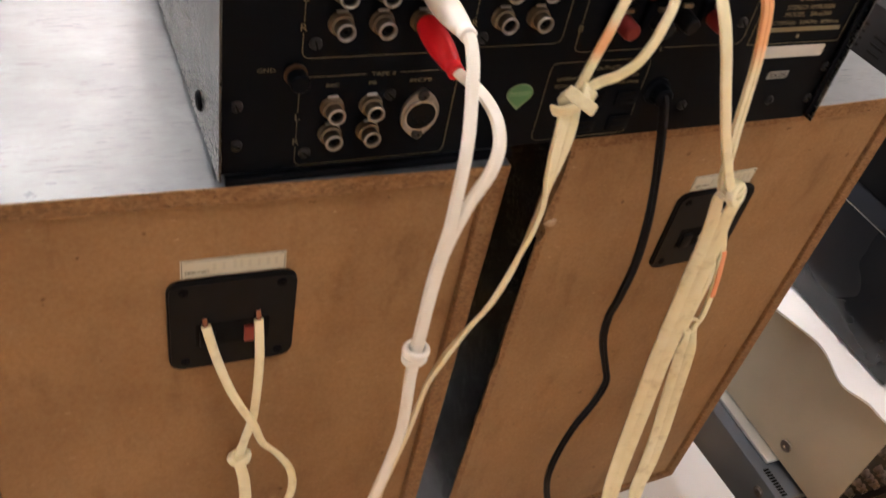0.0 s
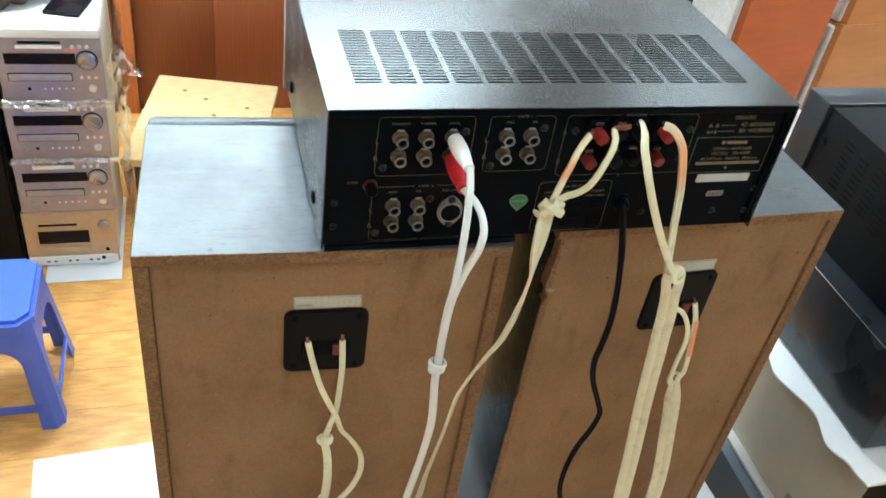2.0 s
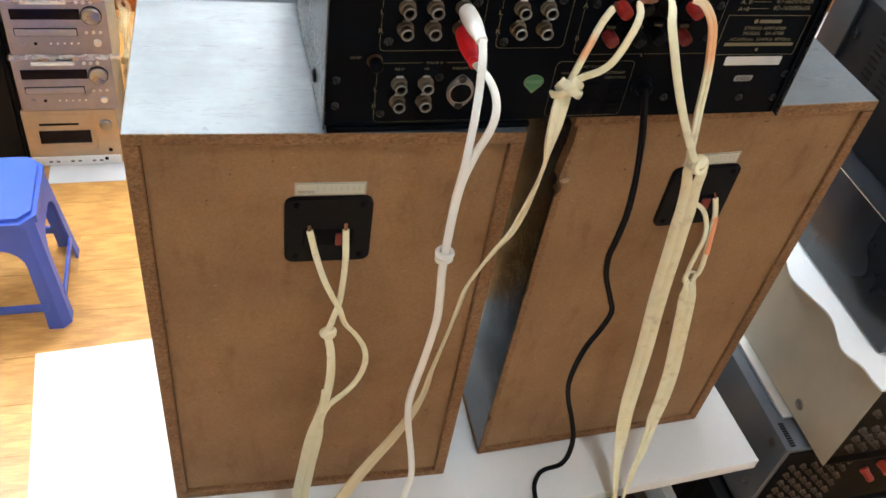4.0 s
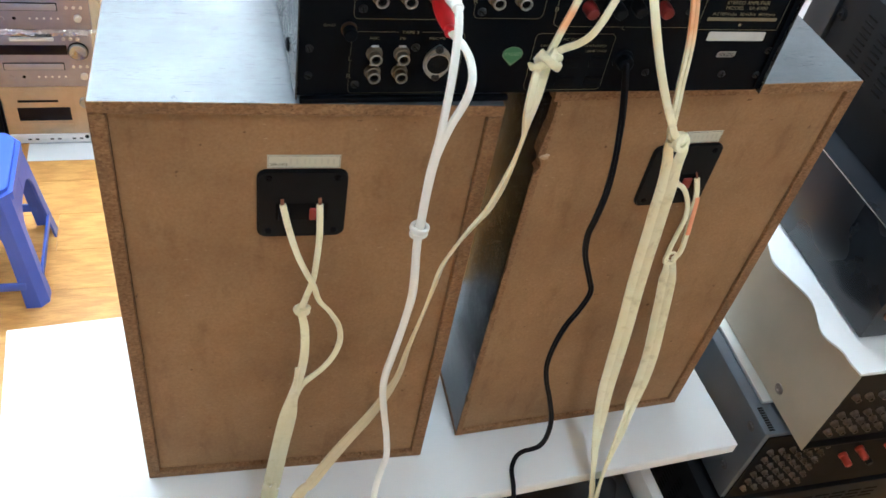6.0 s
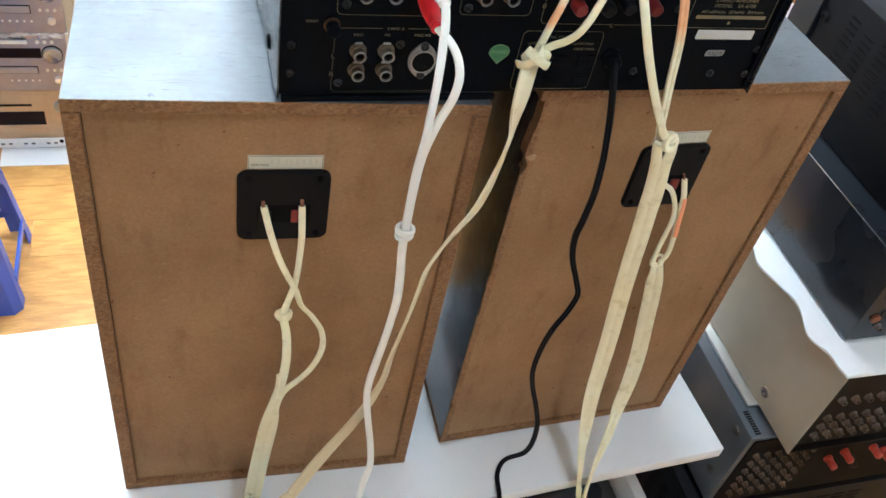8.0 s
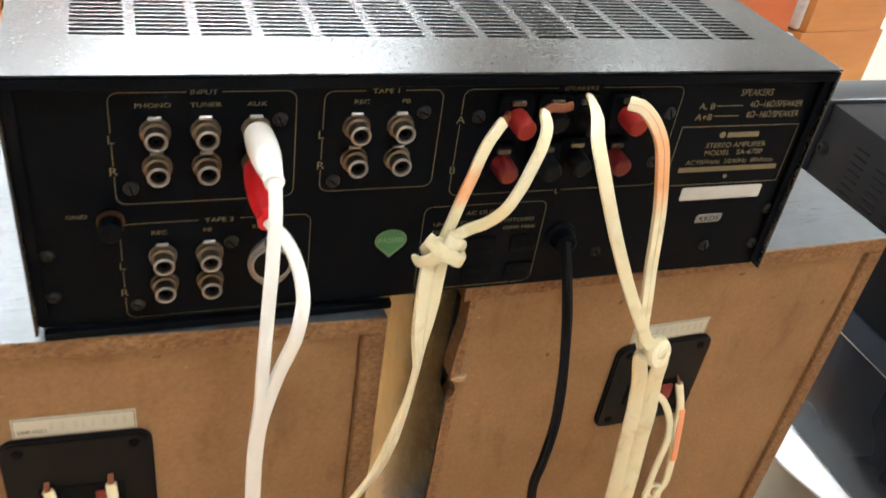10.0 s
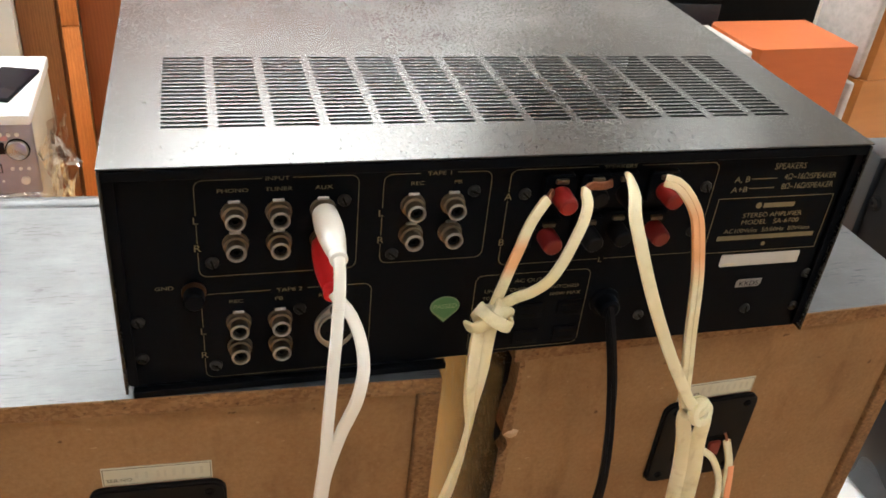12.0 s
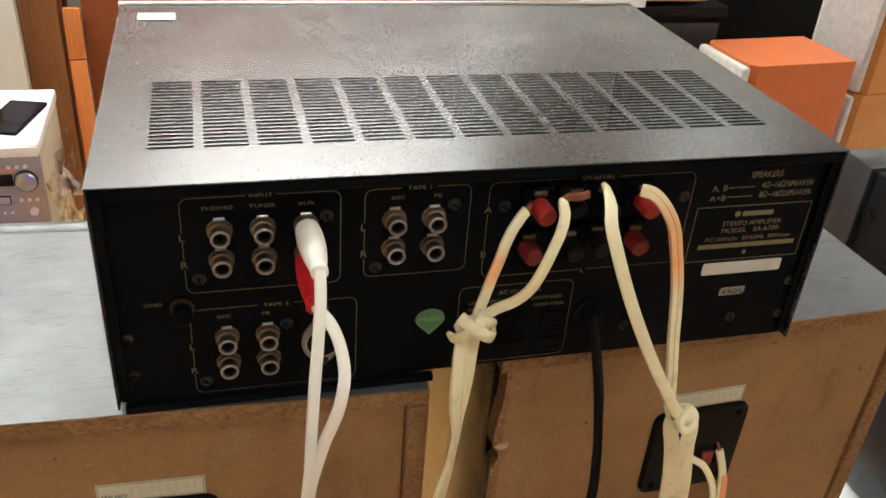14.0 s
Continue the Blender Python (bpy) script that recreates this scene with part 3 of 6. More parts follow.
# ---- table with the two loudspeakers ----
TZ = 0.6526
TM = pose(0.3637, -0.0487, TZ + 0.0023, 0, -0.72, 2.9)
tb = thing("white_table", TM, "low white laminate table with open space below", "table")
part("tabletop", block(-0.843, 0, 0, 0.326, -0.018, 0, 0.0012), M["white_board"], tb)
part("side_panel", block(-0.832, -0.816, 0.006, 0.322, -0.6515, -0.0185, 0.001), M["white_board"], tb)
part("side_panel", block(-0.030, -0.014, 0.16, 0.322, -0.6515, -0.0185, 0.001), M["white_board"], tb)
part("back_panel", block(-0.8155, -0.0305, 0.312, 0.321, -0.30, -0.0186), M["white_board"], tb)
cb = thing("white_cubby", pose(0.318, -0.10, 0, 0, 0, 2.3), "low open white cubby standing below the table", "shelf")
part("side_panel", block(-0.006, 0.010, 0, 0.24, 0.0, 0.50, 0.001), M["white_board"], cb)
part("side_panel", block(-0.60, -0.584, 0, 0.24, 0.0, 0.50, 0.001), M["white_board"], cb)
part("shelf", block(-0.5835, -0.0065, 0.004, 0.238, 0.33, 0.346, 0.001), M["white_board"], cb)
part("shelf", block(-0.5835, -0.0065, 0.004, 0.238, 0.02, 0.036, 0.001), M["white_board"], cb)
part("back_panel", block(-0.5835, -0.0065, 0.231, 0.2375, 0.0362, 0.3295), M["white_board"], cb)
ud = thing("disc_player", pose(0.318, -0.10, 0.3465, 0, 0, 2.3), "black disc player on the cubby shelf under the table", "disc player")
part("case", block(-0.44, -0.012, 0.014, 0.225, 0.010, 0.118, 0.003), M["gloss_black"], ud)
part("rear_panel", block(-0.436, -0.016, 0.0125, 0.0138, 0.014, 0.114), M["panel"], ud, smooth=False)
for fx in (-0.41, -0.04):
    for fy in (0.04, 0.20):
        part("foot", turned([(0, 0), (0.012, 0), (0.012, 0.0098), (0, 0.0098)], (fx, fy, 0), Matrix(), 14), M["dark"], ud)


def chipped(z, seed):
    """How far the torn edge of a board is eaten away at height z."""
    e = 0.0008 + 0.0010 * max(0, noise.noise(Vector((z * 160, seed, 0)))) + 0.0009 * max(0, noise.noise(Vector((z * 420, seed, 3))))
    if z > 0.448:
        e += 0.0035 * min(1.0, (z - 0.448) / 0.030)
    for zc, w, d in ((0.4285, 0.0085, 0.0052), (0.30, 0.010, 0.002), (0.24, 0.006, 0.002), (0.075, 0.006, 0.003)):
        e += d * max(0, 1 - abs(z - zc) / w) ** 0.45
    return e


SW, SH, SD = 0.304, 0.507, 0.212


def speaker_cabinet(m, label, torn, inner=1):
    fit_ = 0.972 if torn else 0.982
    t = thing("loudspeaker", m @ Matrix.Diagonal((fit_, fit_, fit_, 1)), label, "loudspeaker", "loudspeakers on the table")
    h = SW / 2

    def board(name, x0, x1, z0, z1, y1=SD - 0.02):
        bm = block(x0, x1, 0, y1, z0, z1, 0.0008, 1)
        out = Vector((x0 + x1, 0, 0)) if name == "side_panel" else Vector((0, 0, z0 + z1 - SH))
        for f in bm.faces:
            if f.normal.dot(out.normalized()) < 0.8 and f.normal.y < 0.5:
                f.material_index = 1
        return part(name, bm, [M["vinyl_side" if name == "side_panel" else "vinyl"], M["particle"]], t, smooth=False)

    # how wide the raw board edges show round the back: left, right, bottom, top, and how deep the back lies
    bl, br, bb, bt_, deep = (0.0068, 0.0120, 0.0100, 0.0110, 0.0036) if torn else (0.0118, 0.0120, 0.0110, 0.0105, 0.0052)
    board("top_panel", -h, h, SH - bt_, SH)
    board("bottom_panel", -h, h, 0, bb)
    if torn:
        zs = [bb + (SH - bb - bt_) * k / 170 for k in range(171)]
        pts = [(-h + chipped(z, 7.0), z) for z in zs] + [(-h + bl + 0.0004 * (k % 3) + 0.0008 * noise.noise(Vector((z * 90, 2, 5))), z) for k, z in enumerate(zs[::-1])]
        part("side_panel_edge", slab_xz(pts, 0.0004, 0.012), M["particle"], t, "torn raw particle-board edge", smooth=False)
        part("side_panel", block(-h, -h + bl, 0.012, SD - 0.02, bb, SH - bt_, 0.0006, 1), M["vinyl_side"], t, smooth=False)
        # the vinyl skin still stands along the torn edge, curled in places
        skin = bmesh.new()
        sk = []
        for z in (bb + (0.425 - bb) * k / 90 for k in range(91)):
            curl = 0.0008 * max(0, noise.noise(Vector((z * 70, 9, 1))))
            edge = 0.0005 + 0.003 * max(0, noise.noise(Vector((z * 55, 4, 2))))
            sk.append([skin.verts.new((-h - 0.0002 - curl, edge, z)), skin.verts.new((-h - 0.0004, 0.0125, z)), skin.verts.new((-h + 0.0001, 0.0125, z)), skin.verts.new((-h + 0.0003 - curl, edge, z))])
        for a_, b_ in zip(sk, sk[1:]):
            for q in range(4):
                skin.faces.new((a_[q], a_[(q + 1) % 4], b_[(q + 1) % 4], b_[q]))
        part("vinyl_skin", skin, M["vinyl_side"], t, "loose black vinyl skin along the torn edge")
        part("loose_chip", ball((-h + 0.0068, 0.0006, 0.4380), (0.0048, 0.0022, 0.0028), 2, 0.5, 3.0, 9), M["raw_chip"], t, "pale broken chip of board")
    else:
        board("side_panel", -h, -h + bl, bb, SH - bt_)
    board("side_panel", h - br, h, bb, SH - bt_)
    part("back_panel", block(-h + bl + 0.0006, h - br - 0.0006, deep, 0.012, bb + 0.0006, SH - bt_ - 0.0006), M["hardboard"], t, "brown hardboard back, stained and dusty", smooth=False)
    # black block behind the joint paints its shade as well as dirt
    part("joint_dirt", block(-h + bl, h - br, deep + 0.0015, 0.0118, bb, SH - bt_), M["dark"], t, "dark dirt and painted shade in the joint round the back", smooth=False)
    part("front_frame", slab_front(h), M["vinyl"], t)
    part("grille", block(-h + 0.012, h - 0.012, SD + 0.0005, SD + 0.008, 0.012, SH - 0.012, 0.003), M["plastic"], t)
    px, pz = 0.0, 0.4060
    dy = deep - 0.0028
    pl = part("terminal_plate", slab_xz(round_rect(px - 0.0360, px + 0.0360, pz - 0.0372, pz + 0.0350, 0.008), -0.0008, 0.0027, 0.0012), M["plastic"], t, "black moulded terminal plate")
    part("recess", block(px - 0.021, px + 0.021, -0.0011, 0.001, pz - 0.017, pz + 0.001, 0.0004), M["dark"], pl)
    part("lever", block(px - 0.019, px - 0.010, -0.004, -0.0012, pz - 0.0155, pz - 0.003, 0.001), M["plastic"], pl)
    part("lever", block(px + 0.006, px + 0.015, -0.004, -0.0012, pz - 0.0155, pz - 0.003, 0.001), M["dark_red"], pl, "red spring lever")
    for sx in (-0.027, 0.027):
        for sz in (-0.0295, 0.028):
            part("screw", turned([(0, 0), (0.003, 0), (0.0026, 0.0008), (0.0012, 0.001), (0.0008, 0.0003), (0, 0.0003)], (px + sx, -0.0007, pz + sz)), M["panel"], pl)
    lab = part("serial_label", block(px - 0.028, px + 0.029, 0.0022, 0.0027, pz + 0.0360, pz + 0.0492), M["sticker"], t, "aged silver-grey serial label", smooth=False)
    part("label_border", outline([(px - 0.0272, pz + 0.0368), (px + 0.0282, pz + 0.0368), (px + 0.0282, pz + 0.0484), (px - 0.0272, pz + 0.0484)], 0.0003, 0.0020), M["dark"], lab, smooth=False)
    lettering("SER.NO.", 0.0036, px - 0.0188, pz + 0.0402, lab, M["dark"], 0.0019, 1.1)
    for k, (bx, bw) in enumerate(((-0.010, 0.002), (-0.005, 0.0016), (0.001, 0.0018), (0.0045, 0.0014), (0.009, 0.0018), (0.014, 0.0016), (0.019, 0.0018), (0.0235, 0.0016))):
        part("faded_bar", block(px + bx - bw / 2, px + bx + bw / 2, 0.0019, 0.0021, pz + 0.0405, pz + 0.0455), M["faded"], lab, smooth=False)
    for ob in (pl, lab):
        ob.matrix_basis = Matrix.Translation((0, dy, 0))
    # the side that faces the other cabinet runs in slightly towards the front
    for ob in t.children:
        if ob.name.split(".")[0] in ("top_panel", "bottom_panel", "side_panel", "front_frame", "grille", "vinyl_skin"):
            for v in ob.data.vertices:
                if v.co.x * inner > h - 0.0140:
                    v.co.x -= inner * (0.012 if torn else 0.003) * v.co.y / SD
    return t


def slab_front(h):
    bm = block(-h, h, SD - 0.0195, SD, 0, SH, 0.007, 2)
    return bm


speaker_cabinet(pose(-0.1814, 0.0010, TZ - 0.0049, 0, 0.03, -2.53), "black vinyl loudspeaker seen from its brown hardboard back", False, 1)
speaker_cabinet(pose(0.1603, 0.0164, TZ + 0.0012, 0, 0.2, 2.12), "black vinyl loudspeaker with a torn particle-board back edge", True, -1)

# ---- the amplifier ----
AZ = 1.15
amp = thing("stereo_amplifier", pose(0, 0, AZ), "black stereo amplifier, dusty slotted cover, resting on both loudspeakers", "amplifier")
AW, AH, AD = 0.19, 0.123, 0.274


def slotted_top():
    """Top sheet with thirteen columns of twenty slots, cut right through."""
    xs = [-AW]
    for k in range(13):
        x0 = -0.165 + k * 0.02558
        xs += [x0, x0 + 0.0208]
    xs.append(AW)
    ys = [0.0]
    for k in range(20):
        y0 = 0.0372 + k * 0.00448
        ys += [y0, y0 + 0.0025]
    ys.append(AD)
    bm = bmesh.new()
    grid = [[bm.verts.new((x, y, AH)) for y in ys] for x in xs]
    for i in range(len(xs) - 1):
        for j in range(len(ys) - 1):
            if i % 2 == 1 and j % 2 == 1:
                continue
            bm.faces.new((grid[i][j], grid[i + 1][j], grid[i + 1][j + 1], grid[i][j + 1]))
    ret = bmesh.ops.extrude_face_region(bm, geom=bm.faces[:])
    for v in (g for g in ret["geom"] if isinstance(g, bmesh.types.BMVert)):
        v.co.z -= 0.0007
    bmesh.ops.recalc_face_normals(bm, faces=bm.faces[:])
    # slot walls and underside take near-black paint, putting shade into the slots
    for f in bm.faces:
        c_ = f.calc_center_median()
        if f.normal.z < 0.5 and abs(c_.x) < AW - 0.001 and 0.001 < c_.y < AD - 0.001:
            f.material_index = 1
    return bm


cover = part("cover", slotted_top(), [M["cover"], M["panel"]], amp, "black steel cover with rows of cooling slots", smooth=False)
for sx in (-1, 1):
    bm = block(min(sx * AW, sx * (AW - 0.0014)), max(sx * AW, sx * (AW - 0.0014)), 0, AD, 0.0, AH - 0.0016, 0.0004, 1)
    part("side_sheet", bm, M["cover"], cover, smooth=False)
    part("rear_flange", block(min(sx * (AW - 0.0016), sx * (AW - 0.006)), max(sx * (AW - 0.0016), sx * (AW - 0.006)), 0.0025, 0.0038, 0.004, AH - 0.004), M["panel"], cover, smooth=False)
part("rear_lip", block(-AW + 0.0016, AW - 0.0016, 0.0003, 0.0014, AH - 0.0065, AH - 0.0016, 0.0003, 1), M["panel"], cover, smooth=False)
for sy, sz in ((0.045, 0.017), (0.208, 0.026)):
    for sx, deg in ((-1, 90), (1, -90)):
        part("side_screw", turned([(0, 0.0), (0.0055, 0.0), (0.0055, 0.0006), (0.0042, 0.0018), (0.001, 0.0022), (0.0008, 0.001), (0, 0.001)], (sx * (AW + 0.0001), sy, sz), pose(0, 0, 0, 0, sx * 90, 0)), M["panel"], cover)
part("chassis_floor", block(-AW + 0.003, AW - 0.003, 0.012, AD - 0.004, 0.0006, 0.012), M["dark"], amp, smooth=False)
part("heat_sink", block(-0.16, 0.16, 0.05, 0.11, 0.0125, 0.075), M["dark"], amp, smooth=False)
for fx in (-0.15, 0.15):
    for fy in (0.06, 0.17):
        part("foot", turned([(0, 0), (0.014, 0), (0.0148, 0.0012), (0.014, 0.0060), (0, 0.0060)], (fx, fy, -0.0046 if fx < 0 else -0.0035), Matrix(), 18), M["plastic"], amp)
fp = part("front_panel", block(-AW - 0.001, AW + 0.001, AD + 0.0005, AD + 0.0045, -0.012, AH + 0.0016, 0.0008), M["alu"], amp, "brushed silver front panel seen edge-on")
tape = part("paper_tag", block(-0.1775, -0.1535, 0.2375, 0.2535, AH + 0.0003, AH + 0.0006), M["paper"], amp, "torn white paper tag on the cover", smooth=False)

rp = part("rear_panel", block(-AW + 0.002, AW - 0.002, 0.006, 0.0085, -0.0002, AH - 0.007, 0.0003, 1), M["panel"], amp, "black rear panel with gold lettering", smooth=False)
# added black strip that stands in for shade in the gap above the left loudspeaker
part("bottom_flange", block(-0.1865, -0.029, 0.0014, 0.0058, -0.0043, -0.0003, 0.0003, 1), M["panel"], amp, smooth=False)
PY = 0.0056
PP = 0.0058

# printed frames
FR = {
    "input": (-0.152, -0.0795, 0.0625, 0.113), "tape_one": (-0.068, -0.016, 0.064, 0.1125), "speakers": (-0.0065, 0.1055, 0.058, 0.1125),
    "tape_two": (-0.152, -0.071, 0.0015, 0.0525), "outlets": (-0.017, 0.0465, 0.0025, 0.052),
}
for key, (x0, x1, z0, z1) in FR.items():
    part("printed_frame", outline(round_rect(x0, x1, z0, z1, 0.004), 0.00032, PY), M["gold"], rp, smooth=False)


def words(text, size, x, z, wide=1.35, mat=None, blank=True):
    if blank:
        w = len(text) * size * 0.36 * wide
        part("print_gap", block(x - w, x + w, PY - 0.00012, PY - 0.00002, z - size * 0.45, z + size * 0.45), M["panel"], rp, smooth=False)
    return lettering(text, size, x, z, rp, mat or M["gold"], PY - 0.0003, wide)


words("INPUT", 0.0028, -0.116, 0.113)
words("TAPE 1", 0.0030, -0.042, 0.1125)
words("SPEAKERS", 0.0030, 0.050, 0.1125)
words("TAPE 2", 0.0030, -0.111, 0.0525)
for s, x, z in (("PHONO", -0.1355, 0.107), ("TUNER", -0.1155, 0.107), ("AUX", -0.0955, 0.107), ("REC", -0.052, 0.107), ("PB", -0.0325, 0.107),
                ("REC", -0.136, 0.047), ("PB", -0.116, 0.047), ("REC/PB", -0.091, 0.047), ("GND", -0.168, 0.057)):
    words(s, 0.0028, x, z + 0.0006, 1.35, blank=False)
for s, x, z in (("L", -0.152, 0.093), ("R", -0.152, 0.0785), ("L", -0.0685, 0.0925), ("R", -0.068, 0.0775), ("A", -0.0065, 0.098), ("B", -0.0065, 0.072), ("L", -0.152, 0.031), ("R", -0.152, 0.0165)):
    words(s, 0.0053, x, z, 1.1, mat=M["gold"])
words("AC OUTLETS", 0.0034, 0.016, 0.0475, 1.2, blank=False)
words("UNSWITCHED", 0.0030, 0.000, 0.042, 1.2, blank=False)
words("SWITCHED", 0.0030, 0.032, 0.042, 1.2, blank=False)
words("TOTAL 100W MAX", 0.0030, 0.000, 0.0375, 0.95, blank=False)
words("100W MAX", 0.0030, 0.034, 0.0375, 1.2, blank=False)
words("L", 0.0042, 0.0500, 0.0575, 1.2)
words("SPEAKERS", 0.0052, 0.148, 0.1090, 0.85, blank=False)
lettering("A, B", 0.0048, 0.1215, 0.1015, rp, M["gold"], PY, 1.1)
lettering("A+B", 0.0048, 0.1215, 0.0958, rp, M["gold"], PY, 1.1)
lettering("4\u03a9~16\u03a9/SPEAKER", 0.0048, 0.1625, 0.1025, rp, M["gold"], PY, 0.86)
lettering("8\u03a9~16\u03a9/SPEAKER", 0.0048, 0.1625, 0.0968, rp, M["gold"], PY, 0.86)
part("printed_line", outline([(0.127, 0.1018), (0.142, 0.1018)], 0.0004, PY, False), M["gold"], rp, smooth=False)
part("printed_line", outline([(0.127, 0.0962), (0.142, 0.0962)], 0.0004, PY, False), M["gold"], rp, smooth=False)
part("rating_frame", outline([(0.111, 0.0905), (0.1815, 0.0905), (0.1815, 0.0565), (0.111, 0.0565)], 0.0004, PY), M["gold"], rp, smooth=False)
part("maker_mark", turned([(0, 0), (0.0018, 0), (0.0018, 0.0001), (0, 0.0001)], (0.1365, PY, 0.0855), BACK, 14), M["gold"], rp)
part("maker_bar", block(0.1395, 0.1585, PY - 0.0001, PY, 0.0840, 0.0868), M["gold"], rp, smooth=False)
lettering("STEREO AMPLIFIER", 0.0041, 0.147, 0.0796, rp, M["gold"], PY, 1.08)
lettering("MODEL   SA-6700", 0.0041, 0.147, 0.0752, rp, M["gold"], PY, 1.15)
lettering("AC100Volts  50/60Hz  80Watts", 0.0037, 0.147, 0.0700, rp, M["gold"], PY, 1.12)
part("gold_bar", block(0.117, 0.1775, PY - 0.0001, PY, 0.0642, 0.0670), M["gold"], rp, smooth=False)
part("maker_mark", turned([(0, 0), (0.0013, 0), (0.0013, 0.0001), (0, 0.0001)], (0.147, PY, 0.0608), BACK, 12), M["gold"], rp)
part("blank_label", slab_xz(round_rect(0.1235, 0.1735, 0.0468, 0.0545, 0.001), PY - 0.0002, PP), M["silver_sticker"], rp, "blank silver-grey label", smooth=False)
part("faded_bar", block(0.125, 0.133, PY - 0.0004, PY - 0.0003, 0.0476, 0.0488), M["sticker"], rp, smooth=False)
part("code_label", slab_xz([(0.1385, 0.0318), (0.153, 0.0318), (0.1545, 0.0335), (0.1545, 0.037), (0.14, 0.037), (0.1385, 0.0355)], PY - 0.0002, PP), M["dim_label"], rp, "small silver code label", smooth=False)
lettering("KKDS", 0.0044, 0.1465, 0.0344, rp, M["dark"], PY - 0.0005, 1.15)
# green pass sticker: a disc with a pointed foot
pts = [(-0.032 + 0.0078 * math.sin(radians(a)), 0.0345 + 0.0062 * math.cos(radians(a))) for a in range(-125, 126, 10)]
part("pass_sticker_edge", slab_xz(pts + [(-0.032, 0.0245)], PY - 0.0002, PP), M["pale"], rp, "pale pointed edge of the sticker", smooth=False)
pts = [(-0.032 + 0.0070 * math.sin(radians(a)), 0.0347 + 0.0055 * math.cos(radians(a))) for a in range(-130, 131, 10)]
part("pass_sticker", slab_xz(pts + [(-0.032, 0.0268)], PY - 0.0004, PY - 0.0001), M["green"], rp, "round green sticker", smooth=False)
lettering("PASSED", 0.0040, -0.032, 0.0350, rp, M["pass_ink"], PY - 0.0006, 0.95, lean=0.1)

# sockets
JACK = [(0.0060, 0), (0.0060, 0.0010), (0.0055, 0.0014), (0.0054, 0.0036), (0.0043, 0.0040), (0.0043, 0.0084), (0.0032, 0.0084), (0.0032, 0.004)]
RING = [(0.0043, 0.0084), (0.0045, 0.0086), (0.0045, 0.0092), (0.0041, 0.0096), (0.0036, 0.0096), (0.0033, 0.0092), (0.0033, 0.0084)]
CORE = [(0.0032, 0.0045), (0.0031, 0.0075), (0.0013, 0.0075), (0.0012, 0.0055), (0, 0.0055)]
first = None
for x, z in [(x_, z_) for x_ in (-0.1352, -0.1157, -0.0957, -0.0535, -0.034) for z_ in (0.0958, 0.0798)] + [(x_, z_) for x_ in (-0.1352, -0.1155) for z_ in (0.0350, 0.0198)]:
    at = Matrix.Translation((x, 0.006, z))
    if first is None:
        first = part("rca_jack", turned(JACK, (0, 0, 0), BACK, 22), M["barrel"], rp)
        ring0 = part("rim", turned(RING, (0, 0, 0), BACK, 22), M["nickel"], first)
        core = part("core", turned(CORE, (0, 0, 0), BACK, 16), M["dark"], first)
        tab = part("earth_tab", block(-0.0026, 0.0026, -0.0014, -0.0002, 0.0054, 0.0068, 0.0003, 1), M["nickel"], first)
        first.matrix_basis = at
    else:
        j = shared("rca_jack", first, at, rp)
        shared("core", core, Matrix(), j)
        shared("rim", ring0, Matrix(), j)
        shared("earth_tab", tab, Matrix(), j)
SCREW = [(0, 0), (0.0032, 0), (0.0030, 0.0010), (0.0020, 0.0018), (0.0010, 0.0019), (0.0008, 0.0008), (0, 0.0008)]
scr = None
for x, z in ((-0.146, 0.070), (-0.086, 0.100), (-0.062, 0.069), (-0.024, 0.102), (-0.106, 0.040), (-0.147, 0.009), (-0.181, 0.039), (-0.181, 0.017), (0.002, 0.099), (0.0815, 0.018), (0.150, 0.016), (0.1825, 0.015), (0.1835, 0.038), (0.101, 0.0985), (0.100, 0.0715)):
    at = Matrix.Translation((x, 0.006, z)) @ pose(0, 0, 0, 0, random.uniform(0, 90), 0)
    if scr is None:
        scr = part("screw", turned(SCREW, (0, 0, 0), BACK, 14), M["amp_screw"], rp)
        slot = part("screw_slot", block(-0.0022, 0.0022, -0.0021, -0.0012, -0.0004, 0.0004), M["dark"], scr, smooth=False)
        scr.matrix_basis = at
    else:
        shared("screw_slot", slot, Matrix(), shared("screw", scr, at, rp))
# round multi-pin socket
DIN = [(-0.0885 + 0.0104 * math.cos(radians(a)) * (1 - 0.52 * abs(math.sin(radians(a))) ** 3), 0.0275 + 0.0148 * math.sin(radians(a))) for a in range(0, 360, 9)]
din = part("pin_socket", slab_xz(DIN, 0.0042, PP, 0.0004), M["cold_nickel"], rp, "diamond-shaped nickel flange")
part("socket_face", turned([(0, 0), (0.0083, 0), (0.0083, 0.0010), (0, 0.0010)], (-0.0885, 0.0043, 0.0275), BACK, 28), M["dark"], din)
part("socket_rim", turned([(0.0080, 0.0), (0.0088, 0.0), (0.0088, 0.0016), (0.0080, 0.0016)], (-0.0885, 0.0043, 0.0275), BACK, 28), M["nickel"], din)
for a in range(0, 180, 45):
    part("pin_hole", turned([(0, 0), (0.0009, 0), (0.0009, 0.0004), (0, 0.0004)], (-0.0885 + 0.0045 * math.cos(radians(a + 22)), 0.0032, 0.0275 - 0.0045 * math.sin(radians(a + 22))), BACK, 10), M["panel"], din)
for dz in (-0.0115, 0.0115):
    part("flange_screw", turned(SCREW, (-0.0885, 0.0043, 0.0275 + dz), BACK, 12), M["amp_screw"], din)
